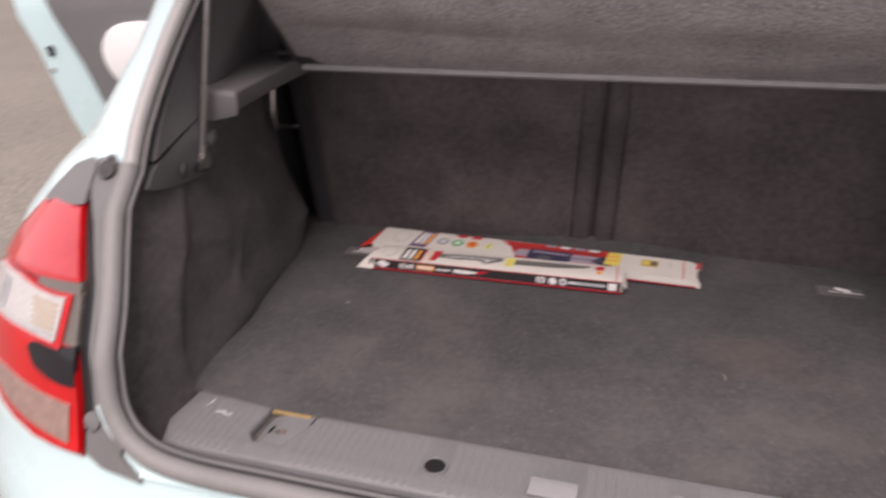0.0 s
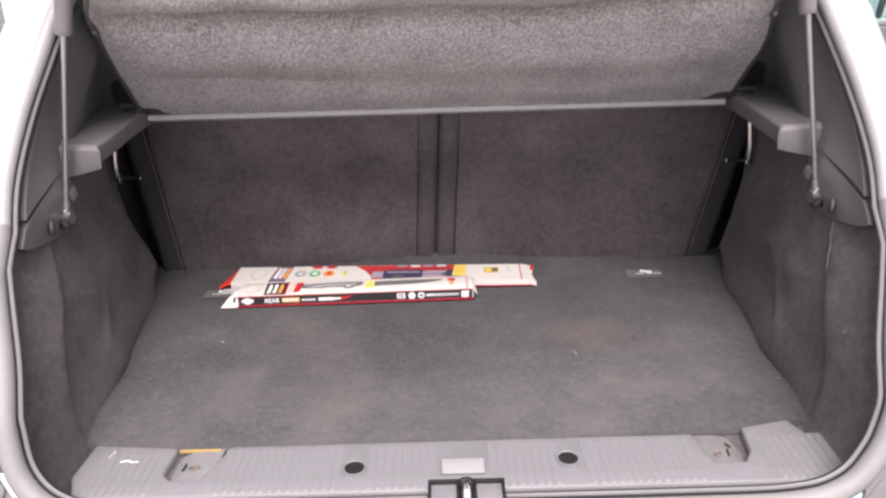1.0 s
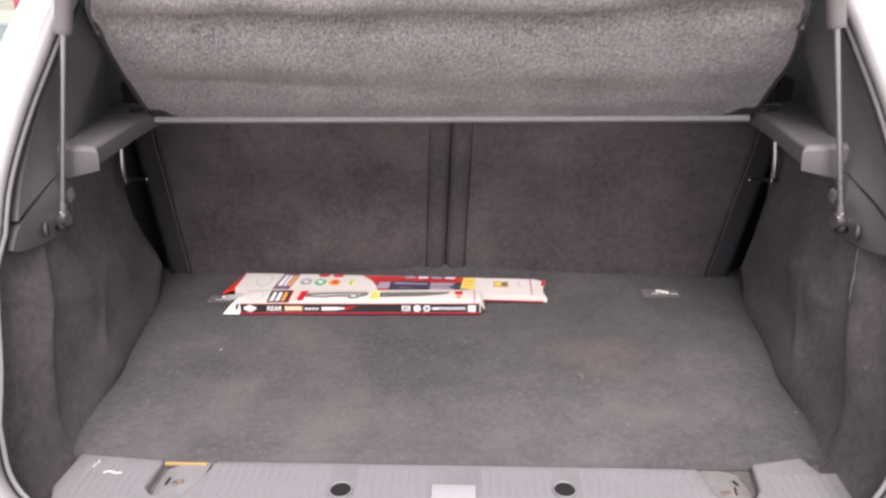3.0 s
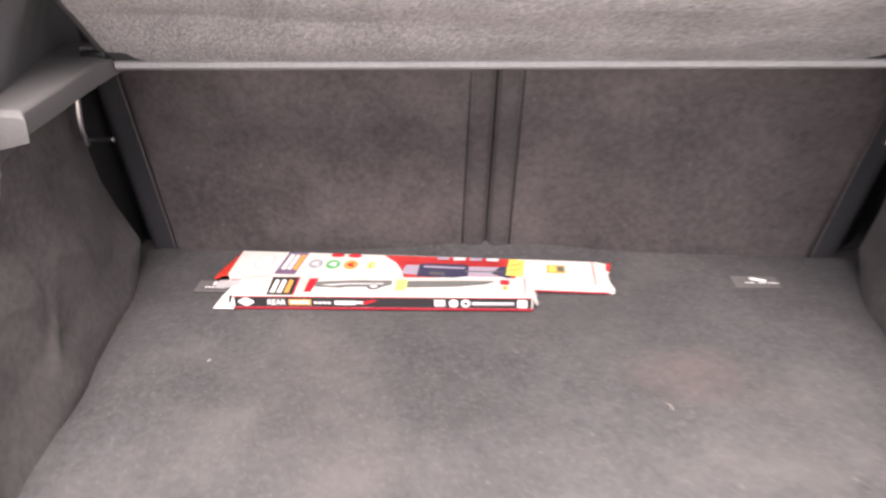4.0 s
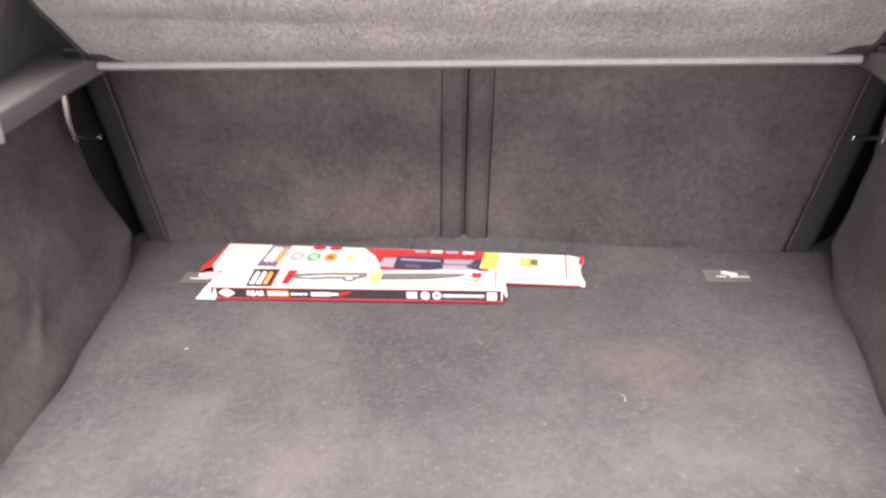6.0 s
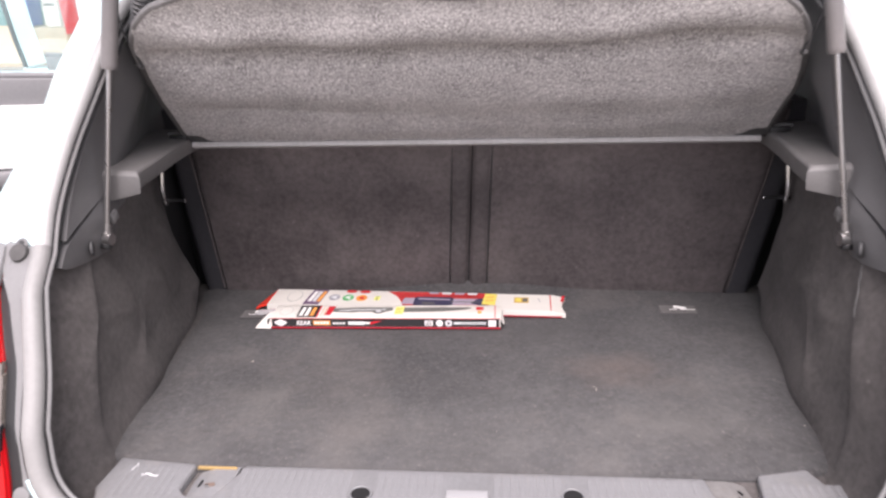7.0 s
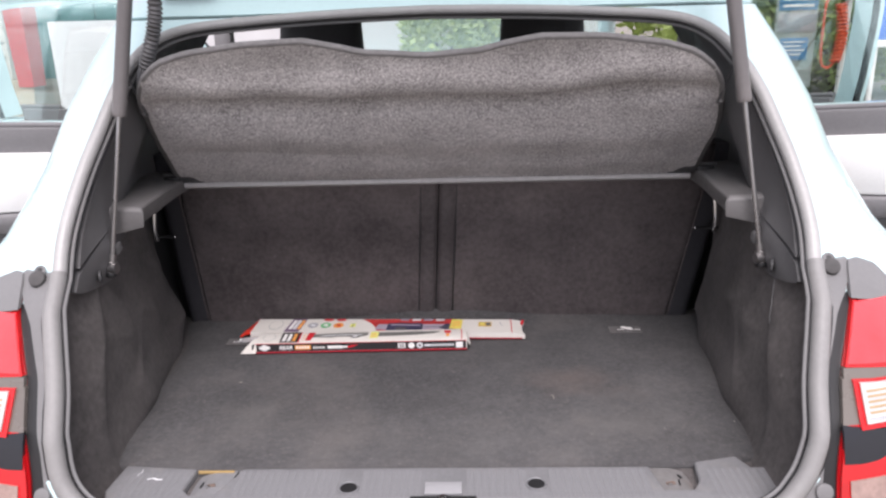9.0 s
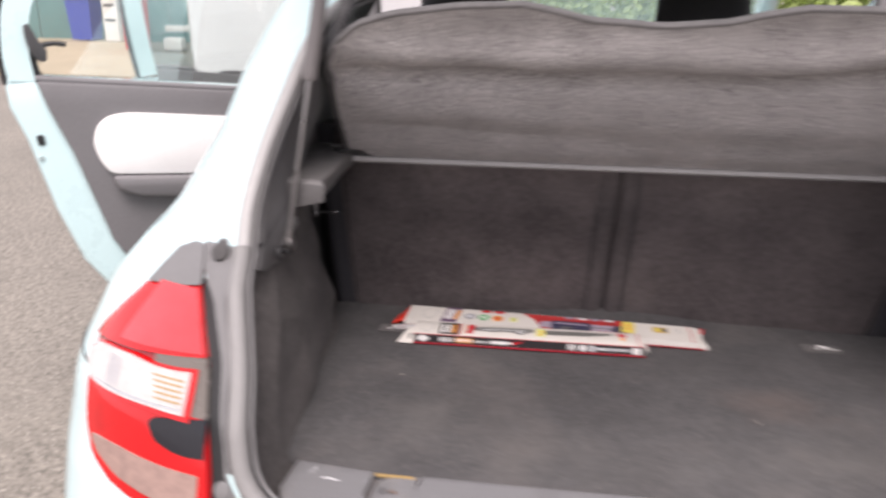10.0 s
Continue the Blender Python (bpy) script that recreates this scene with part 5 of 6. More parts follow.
for side in (-1, 1):
    door("rear_door", side, (side * 0.78, 1.52), 52, R_LOW, R_FRAME, R_CARD, "pale blue rear door standing open", R_INSERT, R_ARM, (0.725, 1.009))
    door("front_door", side, (side * 0.80, 2.45), 50 if side < 0 else 25, F_LOW, F_FRAME, F_CARD, "pale blue front door standing open", F_INSERT, None, None)

# white sheet hung inside one front window
a = radians(50)
d, n = Vector((-math.sin(a), -math.cos(a), 0)), Vector((math.cos(a), -math.sin(a), 0))
h = Vector((-0.80, 2.45, 0))
rows = [[h + d * u + n * (0.012 + 0.004 * math.sin(u * 20)) + Vector((0, 0, z)) for u in np.linspace(0.34, 0.755, 9)] for z in np.linspace(1.06, 1.385, 6)]
tagged(part("window_sheet", bm_slab(rows, -n * 0.002), ink("white_sheet", (0.92, 0.92, 0.92), 0.7)), "plain white sheet hung inside the front door window", "sun screen")

# ---- two cartons of wiper blades ----

def lettering(name, text, size, m, mat, parent, squeeze=1.0):
    cu = bpy.data.curves.new(name, "FONT")
    cu.body, cu.size, cu.extrude, cu.offset, cu.shear = text, size, 0.0002, 0.00025, 0.15
    tmp = bpy.data.objects.new(name, cu)
    scene.collection.objects.link(tmp)
    bpy.context.view_layer.update()
    me = bpy.data.meshes.new_from_object(tmp.evaluated_get(bpy.context.evaluated_depsgraph_get()))
    bpy.data.objects.remove(tmp)
    me.transform(m @ Matrix.Diagonal((squeeze, 1, 1, 1)))
    bm = bmesh.new()
    bm.from_mesh(me)
    return part(name, bm, mat, parent)


class Carton:
    """A flat box: u along its length, v to its back, on a floor at z0."""

    def __init__(self, thing, origin, turn, z0):
        self.thing = thing
        self.m = Matrix.Translation((origin[0], origin[1], z0)) @ Matrix.Rotation(radians(turn), 4, "Z")

    def box(self, name, u, v, w, mat, bevel=0.0, parent=None, label=""):
        bm = bm_box(((u[0] + u[1]) / 2, (v[0] + v[1]) / 2, (w[0] + w[1]) / 2), (u[1] - u[0], v[1] - v[0], w[1] - w[0]), bevel)
        bm.transform(self.m)
        return part(name, bm, mat, parent or self.thing, label)

    def flat(self, name, poly, h, mat, parent=None, thick=0.0003):
        bm = bm_prism(poly, thick, self.m @ Matrix.Translation((0, 0, h)))
        return part(name, bm, mat, parent or self.thing)

    def oval(self, name, u, v, ru, rv, h, mat, parent=None, thick=0.0003):
        return self.flat(name, [(u + ru * math.cos(a), v + rv * math.sin(a)) for a in np.linspace(0, 2 * math.pi, 21)[:-1]], h, mat, parent, thick)

    def front(self, name, u, w, mat, parent=None, v=-0.0004):
        return self.box(name, u, (v, 0.0001), w, mat, 0.0, parent)


Z0 = FLOOR + 0.0028
# front carton: rear blade
L, D, H = 0.403, 0.051, 0.0205
thing = empty("wiper_blade_carton", (-0.15, 0.65, Z0), "white and black printed wiper blade carton lying on boot carpet", "carton", "wiper cartons")
A = Carton(thing, (-0.352, 0.619), 1.05, Z0)
box = A.box("carton_body", (0, L), (0, D), (0, H), CARD, 0.0008)
A.front("front_band", (0.002, L - 0.002), (0.0035, H - 0.0015), INK_BLACK, box, -0.0002)
A.front("front_red_edge", (0.0, L), (0.0, 0.0032), INK_MAROON, box, -0.0003)
A.front("front_red_line", (0.0, L), (H - 0.0016, H - 0.0006), INK_RED, box, -0.0003)
badge = bm_prism([(0.010 * math.cos(a) * (1.0 + 0.12 * math.cos(4 * a)), 0.0058 * math.sin(a) * (1.0 + 0.12 * math.cos(4 * a))) for a in np.linspace(0, 2 * math.pi, 25)[:-1]], 0.0003, A.m @ Matrix.Translation((0.0175, -0.0003, 0.0112)) @ Matrix.Rotation(radians(90), 4, "X"))
part("front_badge", badge, INK_WHITE, box)
lettering("front_lettering", "REAR", 0.0112, A.m @ Matrix.Translation((0.0455, -0.0004, 0.0070)) @ Matrix.Rotation(radians(90), 4, "X"), INK_WHITE, box, 0.95)
A.front("front_tab", (0.0755, 0.106), (0.0065, 0.0152), INK_ORANGE, box)
for k in range(5):
    A.front("tab_bar", (0.078 + 0.0053 * k, 0.0818 + 0.0053 * k), (0.0085, 0.0135), INK_WHITE, box, -0.0006)
for k in range(4):
    A.front("small_bar", (0.110 + 0.006 * k, 0.1145 + 0.006 * k), (0.0085, 0.0118), INK_WHITE, box)
A.front("size_bar", (0.138, 0.166), (0.0075, 0.0135), INK_WHITE, box)
A.front("size_bar", (0.166, 0.176), (0.009, 0.0125), INK_WHITE, box)
part("front_arrow", bm_prism([(0.176, 0.0075), (0.186, 0.0105), (0.197, 0.0150), (0.186, 0.0145), (0.176, 0.0125)], 0.0003, A.m @ Matrix.Translation((0, -0.0002, 0)) @ Matrix.Rotation(radians(90), 4, "X")), INK_RED, box)
A.front("symbol_box", (0.272, 0.286), (0.0060, 0.0158), INK_WHITE, box)
for k in range(3):
    A.front("symbol_bar", (0.274, 0.284), (0.0078 + 0.0026 * k, 0.0090 + 0.0026 * k), INK_BLACK, box, -0.0006)
for u, mat in ((0.2975, INK_WHITE), (0.3135, INK_PALE)):
    part("symbol", bm_disc((0, 0, 0), 0.0062, 0.0003, 16, A.m @ Matrix.Translation((u, -0.0003, 0.0108)) @ Matrix.Rotation(radians(90), 4, "X")), mat, box)
part("symbol_core", bm_disc((0, 0, 0), 0.0024, 0.0003, 10, A.m @ Matrix.Translation((0.3135, -0.0006, 0.0108)) @ Matrix.Rotation(radians(90), 4, "X")), INK_BLACK, box)
A.front("blade_picture", (0.322, 0.378), (0.0085, 0.0128), INK_PALE, box)
A.front("blade_line", (0.334, 0.382), (0.0100, 0.0108), INK_BLACK, box, -0.0006)
A.front("code_box", (0.382, 0.395), (0.0045, 0.0165), INK_WHITE, box)
# its top face
A.oval("pale_seal", 0.022, 0.027, 0.012, 0.017, H, INK_SEAL, box)
A.oval("pale_seal_core", 0.022, 0.027, 0.0108, 0.0155, H + 0.0002, CARD, box)
A.flat("top_panel", [(0.045, 0.002), (0.080, 0.002), (0.080, 0.049), (0.044, 0.049)], H, INK_BLACK, box)
for k, mat in enumerate((INK_WHITE, INK_WHITE, INK_ORANGE)):
    A.flat("panel_bar", [(0.0485 + 0.0097 * k, 0.008), (0.0550 + 0.0097 * k, 0.008), (0.0555 + 0.0097 * k, 0.040), (0.0495 + 0.0097 * k, 0.042)], H + 0.0003, mat, box)
A.flat("panel_edge", [(0.080, 0.002), (0.0825, 0.002), (0.0825, 0.049), (0.080, 0.049)], H, INK_RED, box)
for k in range(4):
    A.flat("fringe_bar", [(0.0845 + 0.0024 * k, 0.008), (0.0856 + 0.0024 * k, 0.008), (0.0866 + 0.0024 * k, 0.042), (0.0855 + 0.0024 * k, 0.042)], H, INK_ORANGE if k % 2 else INK_PALE, box)
A.flat("red_tag", [(0.094, 0.010), (0.104, 0.010), (0.109, 0.046), (0.096, 0.046)], H, INK_RED, box)
A.flat("blade_print", [(0.106, 0.034), (0.160, 0.038), (0.212, 0.038), (0.212, 0.030), (0.196, 0.022), (0.180, 0.026), (0.150, 0.026), (0.142, 0.022), (0.108, 0.024)], H, INK_BLADE, box)
A.flat("blade_edge", [(0.106, 0.024), (0.142, 0.021), (0.152, 0.024), (0.182, 0.024), (0.182, 0.0265), (0.152, 0.0265), (0.142, 0.0235), (0.106, 0.0265)], H + 0.0003, INK_STEEL, box)
A.flat("blade_edge", [(0.106, 0.034), (0.160, 0.038), (0.212, 0.038), (0.212, 0.0405), (0.160, 0.0405), (0.106, 0.0365)], H + 0.0003, INK_STEEL, box)
A.flat("blade_gap", [(0.115, 0.029), (0.150, 0.033), (0.200, 0.034), (0.200, 0.0315), (0.150, 0.0305), (0.130, 0.027)], H + 0.0003, INK_PALE, box)
A.oval("blade_joint", 0.188, 0.024, 0.0095, 0.0075, H + 0.0004, INK_STEEL, box)
A.oval("blade_joint", 0.188, 0.025, 0.0052, 0.0036, H + 0.0008, INK_PALE, box)
A.flat("blade_print", [(0.224, 0.024), (0.300, 0.027), (0.340, 0.034), (0.351, 0.040), (0.300, 0.040), (0.224, 0.038)], H, INK_BLADE, box)
A.flat("blade_edge", [(0.224, 0.0225), (0.300, 0.0255), (0.340, 0.0325), (0.351, 0.0385), (0.340, 0.0350), (0.300, 0.0280), (0.224, 0.0250)], H + 0.0003, INK_STEEL, box)
A.flat("blade_edge", [(0.224, 0.037), (0.300, 0.039), (0.351, 0.039), (0.351, 0.041), (0.300, 0.0415), (0.224, 0.0395)], H + 0.0003, INK_STEEL, box)
A.flat("yellow_tag", [(0.2165, 0.014), (0.232, 0.014), (0.233, 0.044), (0.2175, 0.044)], H + 0.0005, INK_LIME, box)
for k in range(2):
    A.flat("yellow_tag_bar", [(0.2185, 0.019 + 0.011 * k), (0.230, 0.022 + 0.011 * k), (0.230, 0.0245 + 0.011 * k), (0.2185, 0.0215 + 0.011 * k)], H + 0.0009, INK_ORANGE, box)
A.flat("red_square", [(0.360, 0.032), (0.373, 0.032), (0.373, 0.044), (0.360, 0.044)], H, INK_RED, box)
A.flat("orange_square", [(0.363, 0.018), (0.370, 0.018), (0.370, 0.029), (0.363, 0.029)], H, INK_ORANGE, box)
A.flat("end_line", [(0.3925, 0.001), (0.3940, 0.001), (0.3940, 0.050), (0.3925, 0.050)], H, INK_RED, box)
# flaps
flap = [[A.m @ Vector(p) for p in row] for row in (((-0.0005, -0.003, 0.0012), (-0.029, -0.002, 0.0012)), ((-0.0004, 0.012, 0.011), (-0.021, 0.015, 0.0085)), ((-0.0004, 0.030, 0.019), (-0.011, 0.033, 0.0150)))]
fl = part("end_flap", bm_slab(flap, (0, 0.0002, -0.0006)), CARD, thing, "creased white carton flap")
part("flap_mark", bm_slab([[A.m @ Vector(p) for p in row] for row in (((-0.0085, 0.004, 0.0066), (-0.0060, 0.004, 0.0068)), ((-0.0100, 0.013, 0.0118), (-0.0050, 0.014, 0.0128)))], (0, 0, -0.0005)), INK_BLACK, fl)
part("end_flap", bm_prism([(0, 0), (0.009, -0.005), (0.011, 0.004), (0.004, 0.044), (0, 0.046)], 0.0006, A.m @ Matrix.Translation((L, 0.0, H - 0.002)) @ Matrix.Rotation(radians(55), 4, "Y")), CARD, thing)

# back carton: flat pillow-ended sleeve
LB, DB, HB = 0.550, 0.067, 0.0125
thing = empty("wiper_blade_carton", (-0.11, 0.72, Z0), "flat white and red wiper blade sleeve lying on boot carpet", "carton", "wiper cartons")
B = Carton(thing, (-0.382, 0.6915), -2.1, Z0)
rows = []
for k in range(9):
    v = DB * k / 8
    bow = math.sin(math.pi * k / 8)
    e1 = LB - 0.003 - 0.006 * bow
    rows.append([B.m @ Vector((u, v, h)) for u, h in ((0.0, HB), (LB * 0.25, HB * 1.03), (LB * 0.5, HB * 1.05), (e1 - 0.022, HB), (e1, HB * 0.65))])
box = part("carton_body", bm_slab(rows, lambda i, j, p: (0, 0, -(p[2] - Z0) + 0.0002)), CARD, thing, "", 30)
rows = []
for k in range(9):
    v = DB * k / 8
    reach = 0.020 * math.cos(math.pi / 2 * k / 8) ** 0.8 + 0.0015
    rows.append([B.m @ Vector((u, v, h)) for u, h in ((-reach, HB * 0.35), (-reach * 0.5, HB * 0.85), (0.0004, HB + 0.0005))])
part("red_end", bm_slab(rows, lambda i, j, p: (0, 0, -min(0.004, p[2] - Z0 - 0.0003))), ink("bright_red_print", (0.70, 0.04, 0.02)), box)
B = Carton(thing, (-0.389, 0.6918), -2.1, Z0)
HT = HB + 0.0004
B.box("front_red_edge", (0.010, LB - 0.002), (-0.0003, 0.0002), (0.0, 0.0026), INK_MAROON, 0, box)
B.oval("pale_seal", 0.050, 0.036, 0.014, 0.024, HT, INK_SEAL, box)
B.oval("pale_seal_core", 0.050, 0.036, 0.0126, 0.022, HT + 0.0002, CARD, box)
B.flat("top_panel", [(0.074, 0.002), (0.104, 0.002), (0.109, 0.066), (0.079, 0.066)], HT, INK_PURPLE, box)
for k, mat in enumerate((INK_WHITE, INK_PALE, INK_ORANGE)):
    B.flat("panel_bar", [(0.080 + 0.0085 * k, 0.016), (0.0865 + 0.0085 * k, 0.014), (0.090 + 0.0085 * k, 0.058), (0.0835 + 0.0085 * k, 0.060)], HT + 0.0003, mat, box)
for u, v, mat in ((0.127, 0.034, INK_GREY), (0.153, 0.034, INK_GREEN), (0.179, 0.034, INK_ORANGE), (0.154, 0.0615, INK_RED), (0.180, 0.0615, INK_RED)):
    b = B.oval("round_badge", u, v, 0.0105, 0.013 if v < 0.05 else 0.0055, HT + 0.0003, mat, box)
    if v < 0.05:
        B.flat("badge_mark", [(u - 0.006, v - 0.002), (u + 0.004, v - 0.007), (u + 0.006, v - 0.003), (u + 0.001, v + 0.001), (u + 0.006, v + 0.006), (u - 0.003, v + 0.004)], HT + 0.0007, INK_PALE if mat is INK_GREY else INK_RED if mat is INK_ORANGE else INK_WHITE, box)
B.flat("yellow_mark", [(0.2025, 0.026), (0.214, 0.026), (0.214, 0.044), (0.2035, 0.044)], HT, INK_LIME, box)
B.flat("thin_bar", [(0.2075, 0.026), (0.2087, 0.026), (0.2087, 0.044), (0.2075, 0.044)], HT + 0.0003, INK_BLACK, box)
red = B.flat("red_field", [(0.262, 0.001), (0.418, 0.001), (0.418, 0.066), (0.224, 0.066), (0.245, 0.044), (0.256, 0.022)], HT, material("red_field_print", (0.47, 0.036, 0.036), rough=0.4, vary=0.3, scale=30, fine_amount=0.05, bump=0.0), box)
LILAC = ink("lilac_print", (0.36, 0.31, 0.38))
B.flat("blade_shade", [(0.300, 0.003), (0.415, 0.003), (0.410, 0.014), (0.330, 0.011)], HT + 0.0003, INK_PALE, box)
B.flat("blade_stub", [(0.256, 0.014), (0.284, 0.012), (0.284, 0.040), (0.260, 0.039)], HT + 0.0004, LILAC, box)
B.flat("blade_arm", [(0.346, 0.013), (0.404, 0.016), (0.402, 0.041), (0.346, 0.040)], HT + 0.0004, LILAC, box)
B.flat("blade_line", [(0.346, 0.024), (0.402, 0.026), (0.402, 0.029), (0.346, 0.027)], HT + 0.0007, INK_STEEL, box)
B.flat("blade_print", [(0.279, 0.008), (0.330, 0.007), (0.351, 0.012), (0.351, 0.041), (0.345, 0.045), (0.284, 0.045), (0.279, 0.040)], HT + 0.0006, INK_NAVY, box)
B.flat("blade_shine", [(0.286, 0.033), (0.345, 0.032), (0.345, 0.036), (0.286, 0.038)], HT + 0.0009, LILAC, box)
B.flat("blade_mark", [(0.296, 0.014), (0.318, 0.013), (0.318, 0.020), (0.296, 0.021)], HT + 0.0009, INK_STEEL, box)
B.flat("blade_tip", [(0.384, 0.022), (0.410, 0.008), (0.414, 0.044), (0.396, 0.042)], HT + 0.0006, INK_NAVY, box)
for k in range(4):
    B.flat("title_bar", [(0.303 + 0.024 * k, 0.0575), (0.320 + 0.024 * k, 0.0580), (0.321 + 0.024 * k, 0.0655), (0.303 + 0.024 * k, 0.0655)], HT + 0.0006, INK_PALE if k % 2 else LILAC, box)
B.flat("yellow_tag", [(0.404, 0.018), (0.428, 0.016), (0.430, 0.062), (0.408, 0.064)], HT + 0.0009, INK_YELLOW, box)
for k in range(2):
    B.flat("yellow_tag_bar", [(0.410, 0.030 + 0.014 * k), (0.425, 0.034 + 0.014 * k), (0.425, 0.038 + 0.014 * k), (0.410, 0.034 + 0.014 * k)], HT + 0.0013, INK_ORANGE, box)
B.flat("gold_square", [(0.462, 0.030), (0.488, 0.030), (0.488, 0.052), (0.462, 0.052)], HT + 0.0003, ink("gold_print", (0.55, 0.36, 0.08)), box)
for k in range(2):
    B.flat("gold_mark", [(0.465 + 0.012 * k, 0.034), (0.474 + 0.012 * k, 0.034), (0.474 + 0.012 * k, 0.048), (0.465 + 0.012 * k, 0.048)], HT + 0.0006, INK_STEEL if k else INK_YELLOW, box)
B.flat("thin_line", [(0.508, 0.034), (0.5092, 0.034), (0.5052, 0.052), (0.504, 0.052)], HT, INK_GREY, box)
B.flat("end_line", [(0.5275, 0.001), (0.5292, 0.001), (0.5275, 0.066), (0.5258, 0.066)], HT, INK_RED, box)
B.flat("end_red", [(0.546, 0.048), (0.551, 0.048), (0.5535, 0.066), (0.548, 0.066)], HT - 0.004, INK_RED, box, 0.0030)

# crumpled clear wrapping sticking out between the cartons
rows = [[(-0.395 + 0.012 * i + 0.003 * noise.noise(Vector((i, j, 1))), 0.665 + 0.007 * j, Z0 + 0.004 + 0.006 * noise.noise(Vector((i * 0.9, j * 1.1, 9.0)))) for i in range(5)] for j in range(4)]
tagged(part("clear_wrapping", bm_slab(rows, (0, 0, -0.0005)), ink("clear_film", (0.46, 0.45, 0.46), 0.15)), "scrap of crumpled clear plastic wrapping on boot carpet", "plastic scrap")

# ---- specks of dirt on the carpet ----
CRUMB = ink("pale_crumb", (0.32, 0.29, 0.26), 0.8)
SPECKS = [(-0.348, 0.504, 3.5), (0.462, 0.36, 2.5), (-0.36, 0.56, 1.5), (0.215, 0.645, 1.2), (-0.39, 0.44, 1.5), (0.36, 0.50, 1.2), (-0.05, 0.40, 1.0), (0.05, 0.33, 1.0), (-0.18, 0.31, 1.2)]
for i, (x, y, s) in enumerate(SPECKS):
    bm = bmesh.new()
    bmesh.ops.create_icosphere(bm, subdivisions=1, radius=0.00036 * s)
    for v in bm.verts:
        v.co = Vector((v.co.x * (2.6 if s > 2 else 1), v.co.y, v.co.z * 0.5)) * (1 + 0.4 * noise.noise(v.co * 900 + Vector((i, 0, 0))))
    bm.transform(Matrix.Translation((x, y, floor_z(x, y) + 0.0006)) @ Matrix.Rotation(i * 1.3 + 0.9, 4, "Z"))
    tagged(part("crumb", bm, CRUMB), "pale crumb of dirt on the boot carpet", "crumb", "crumbs on the carpet")

thread = bm_tube(smooth_line([(0.1900, 0.4420, FLOOR + 0.0044), (0.1925, 0.4395, FLOOR + 0.0050), (0.1938, 0.4350, FLOOR + 0.0046), (0.1930, 0.4315, FLOOR + 0.0042)], 4), lambda t: 0.00025 + 0.0004 * t, 6)
tagged(part("thread", thread, CRUMB), "short curved pale thread on the boot carpet", "thread")

# ---- surroundings ----
ASPHALT = material("worn_concrete", (0.175, 0.16, 0.138), rough=0.9, vary=0.15, scale=0.8, fine=40, fine_amount=0.4, bump=0.8, bump_scale=70, stain=(0.23, 0.21, 0.18), stain_scale=1.2, stain_amount=0.5, flecks=0.5, fleck_color=(0.36, 0.335, 0.295), fleck_scale=70, bump_dist=0.004)
PAVING = material("tan_paving", (0.42, 0.33, 0.23), rough=0.9, vary=0.12, scale=1.0, fine=30, fine_amount=0.15, bump=0.3, bump_scale=60)
RENDERED = material("pale_rendered_wall", (0.56, 0.56, 0.575), rough=0.9, vary=0.06, scale=1.0, fine=40, fine_amount=0.06, bump=0.2, bump_scale=80)
TEAL = material("teal_cladding", (0.10, 0.24, 0.25), rough=0.5, vary=0.08, scale=1.0, bump=0.05)
LEAF = material("hedge_leaf", (0.37, 0.45, 0.17), rough=0.55, vary=0.45, scale=2.5, fine=14, fine_amount=0.4, bump=0.0)
TWIG = material("hedge_twig", (0.10, 0.07, 0.045), rough=0.9, bump=0.3)
BIN_RED = ink("red_plastic_bin", (0.62, 0.02, 0.03))
BIN_BLUE = ink("blue_plastic_bin", (0.03, 0.07, 0.40))
SIGN_BLUE = ink("sign_blue_print", (0.06, 0.24, 0.46))
PANEL_BLUE = ink("panel_blue_print", (0.02, 0.15, 0.65))
BOARD = material("grey_board_sheet", (0.34, 0.38, 0.36), rough=0.6, vary=0.05, bump=0.0)
HOSE = ink("orange_hose_plastic", (0.75, 0.10, 0.03))
POST = material("white_post_paint", (0.75, 0.74, 0.72), rough=0.5, vary=0.06, bump=0.05)

ground = part("ground", bm_grid([[(x, y, -0.004 if abs(x) < 300 else -0.004) for x in (-900, -60, -15, 0, 15, 60, 900)] for y in (-900, -60, -15, 0, 15, 60, 900)]), ASPHALT)
tagged(ground, "pale tan worn concrete yard", "ground", kind="structure")
rows = [[(-0.57 * (y + 0.566) - 0.13 - d, y, 0.05) for d in (14, 9, 5, 2, 0)] for y in (11.0, 14.0, 17.0, 20.0, 23.5)]
tagged(part("pavement", bm_slab(rows, (0, 0, -0.12)), PAVING), "tan paved strip before the building", "pavement", kind="structure")

# building on one side
house = empty("building", (-11, 20, 0), "pale rendered building with teal cladding", "building")
part("wall", bm_box((-10.2, 20.3, 2.2), (17.4, 0.3, 4.4), 0.01), RENDERED, house)
part("parapet", bm_box((-10.2, 20.25, 4.45), (17.6, 0.5, 0.16), 0.02), POST, house)
for k in range(8):
    part("cladding_panel", bm_box((-15.4 + 1.0 * k, 20.12, 1.45), (0.97, 0.05, 2.9), 0.01), TEAL, house)

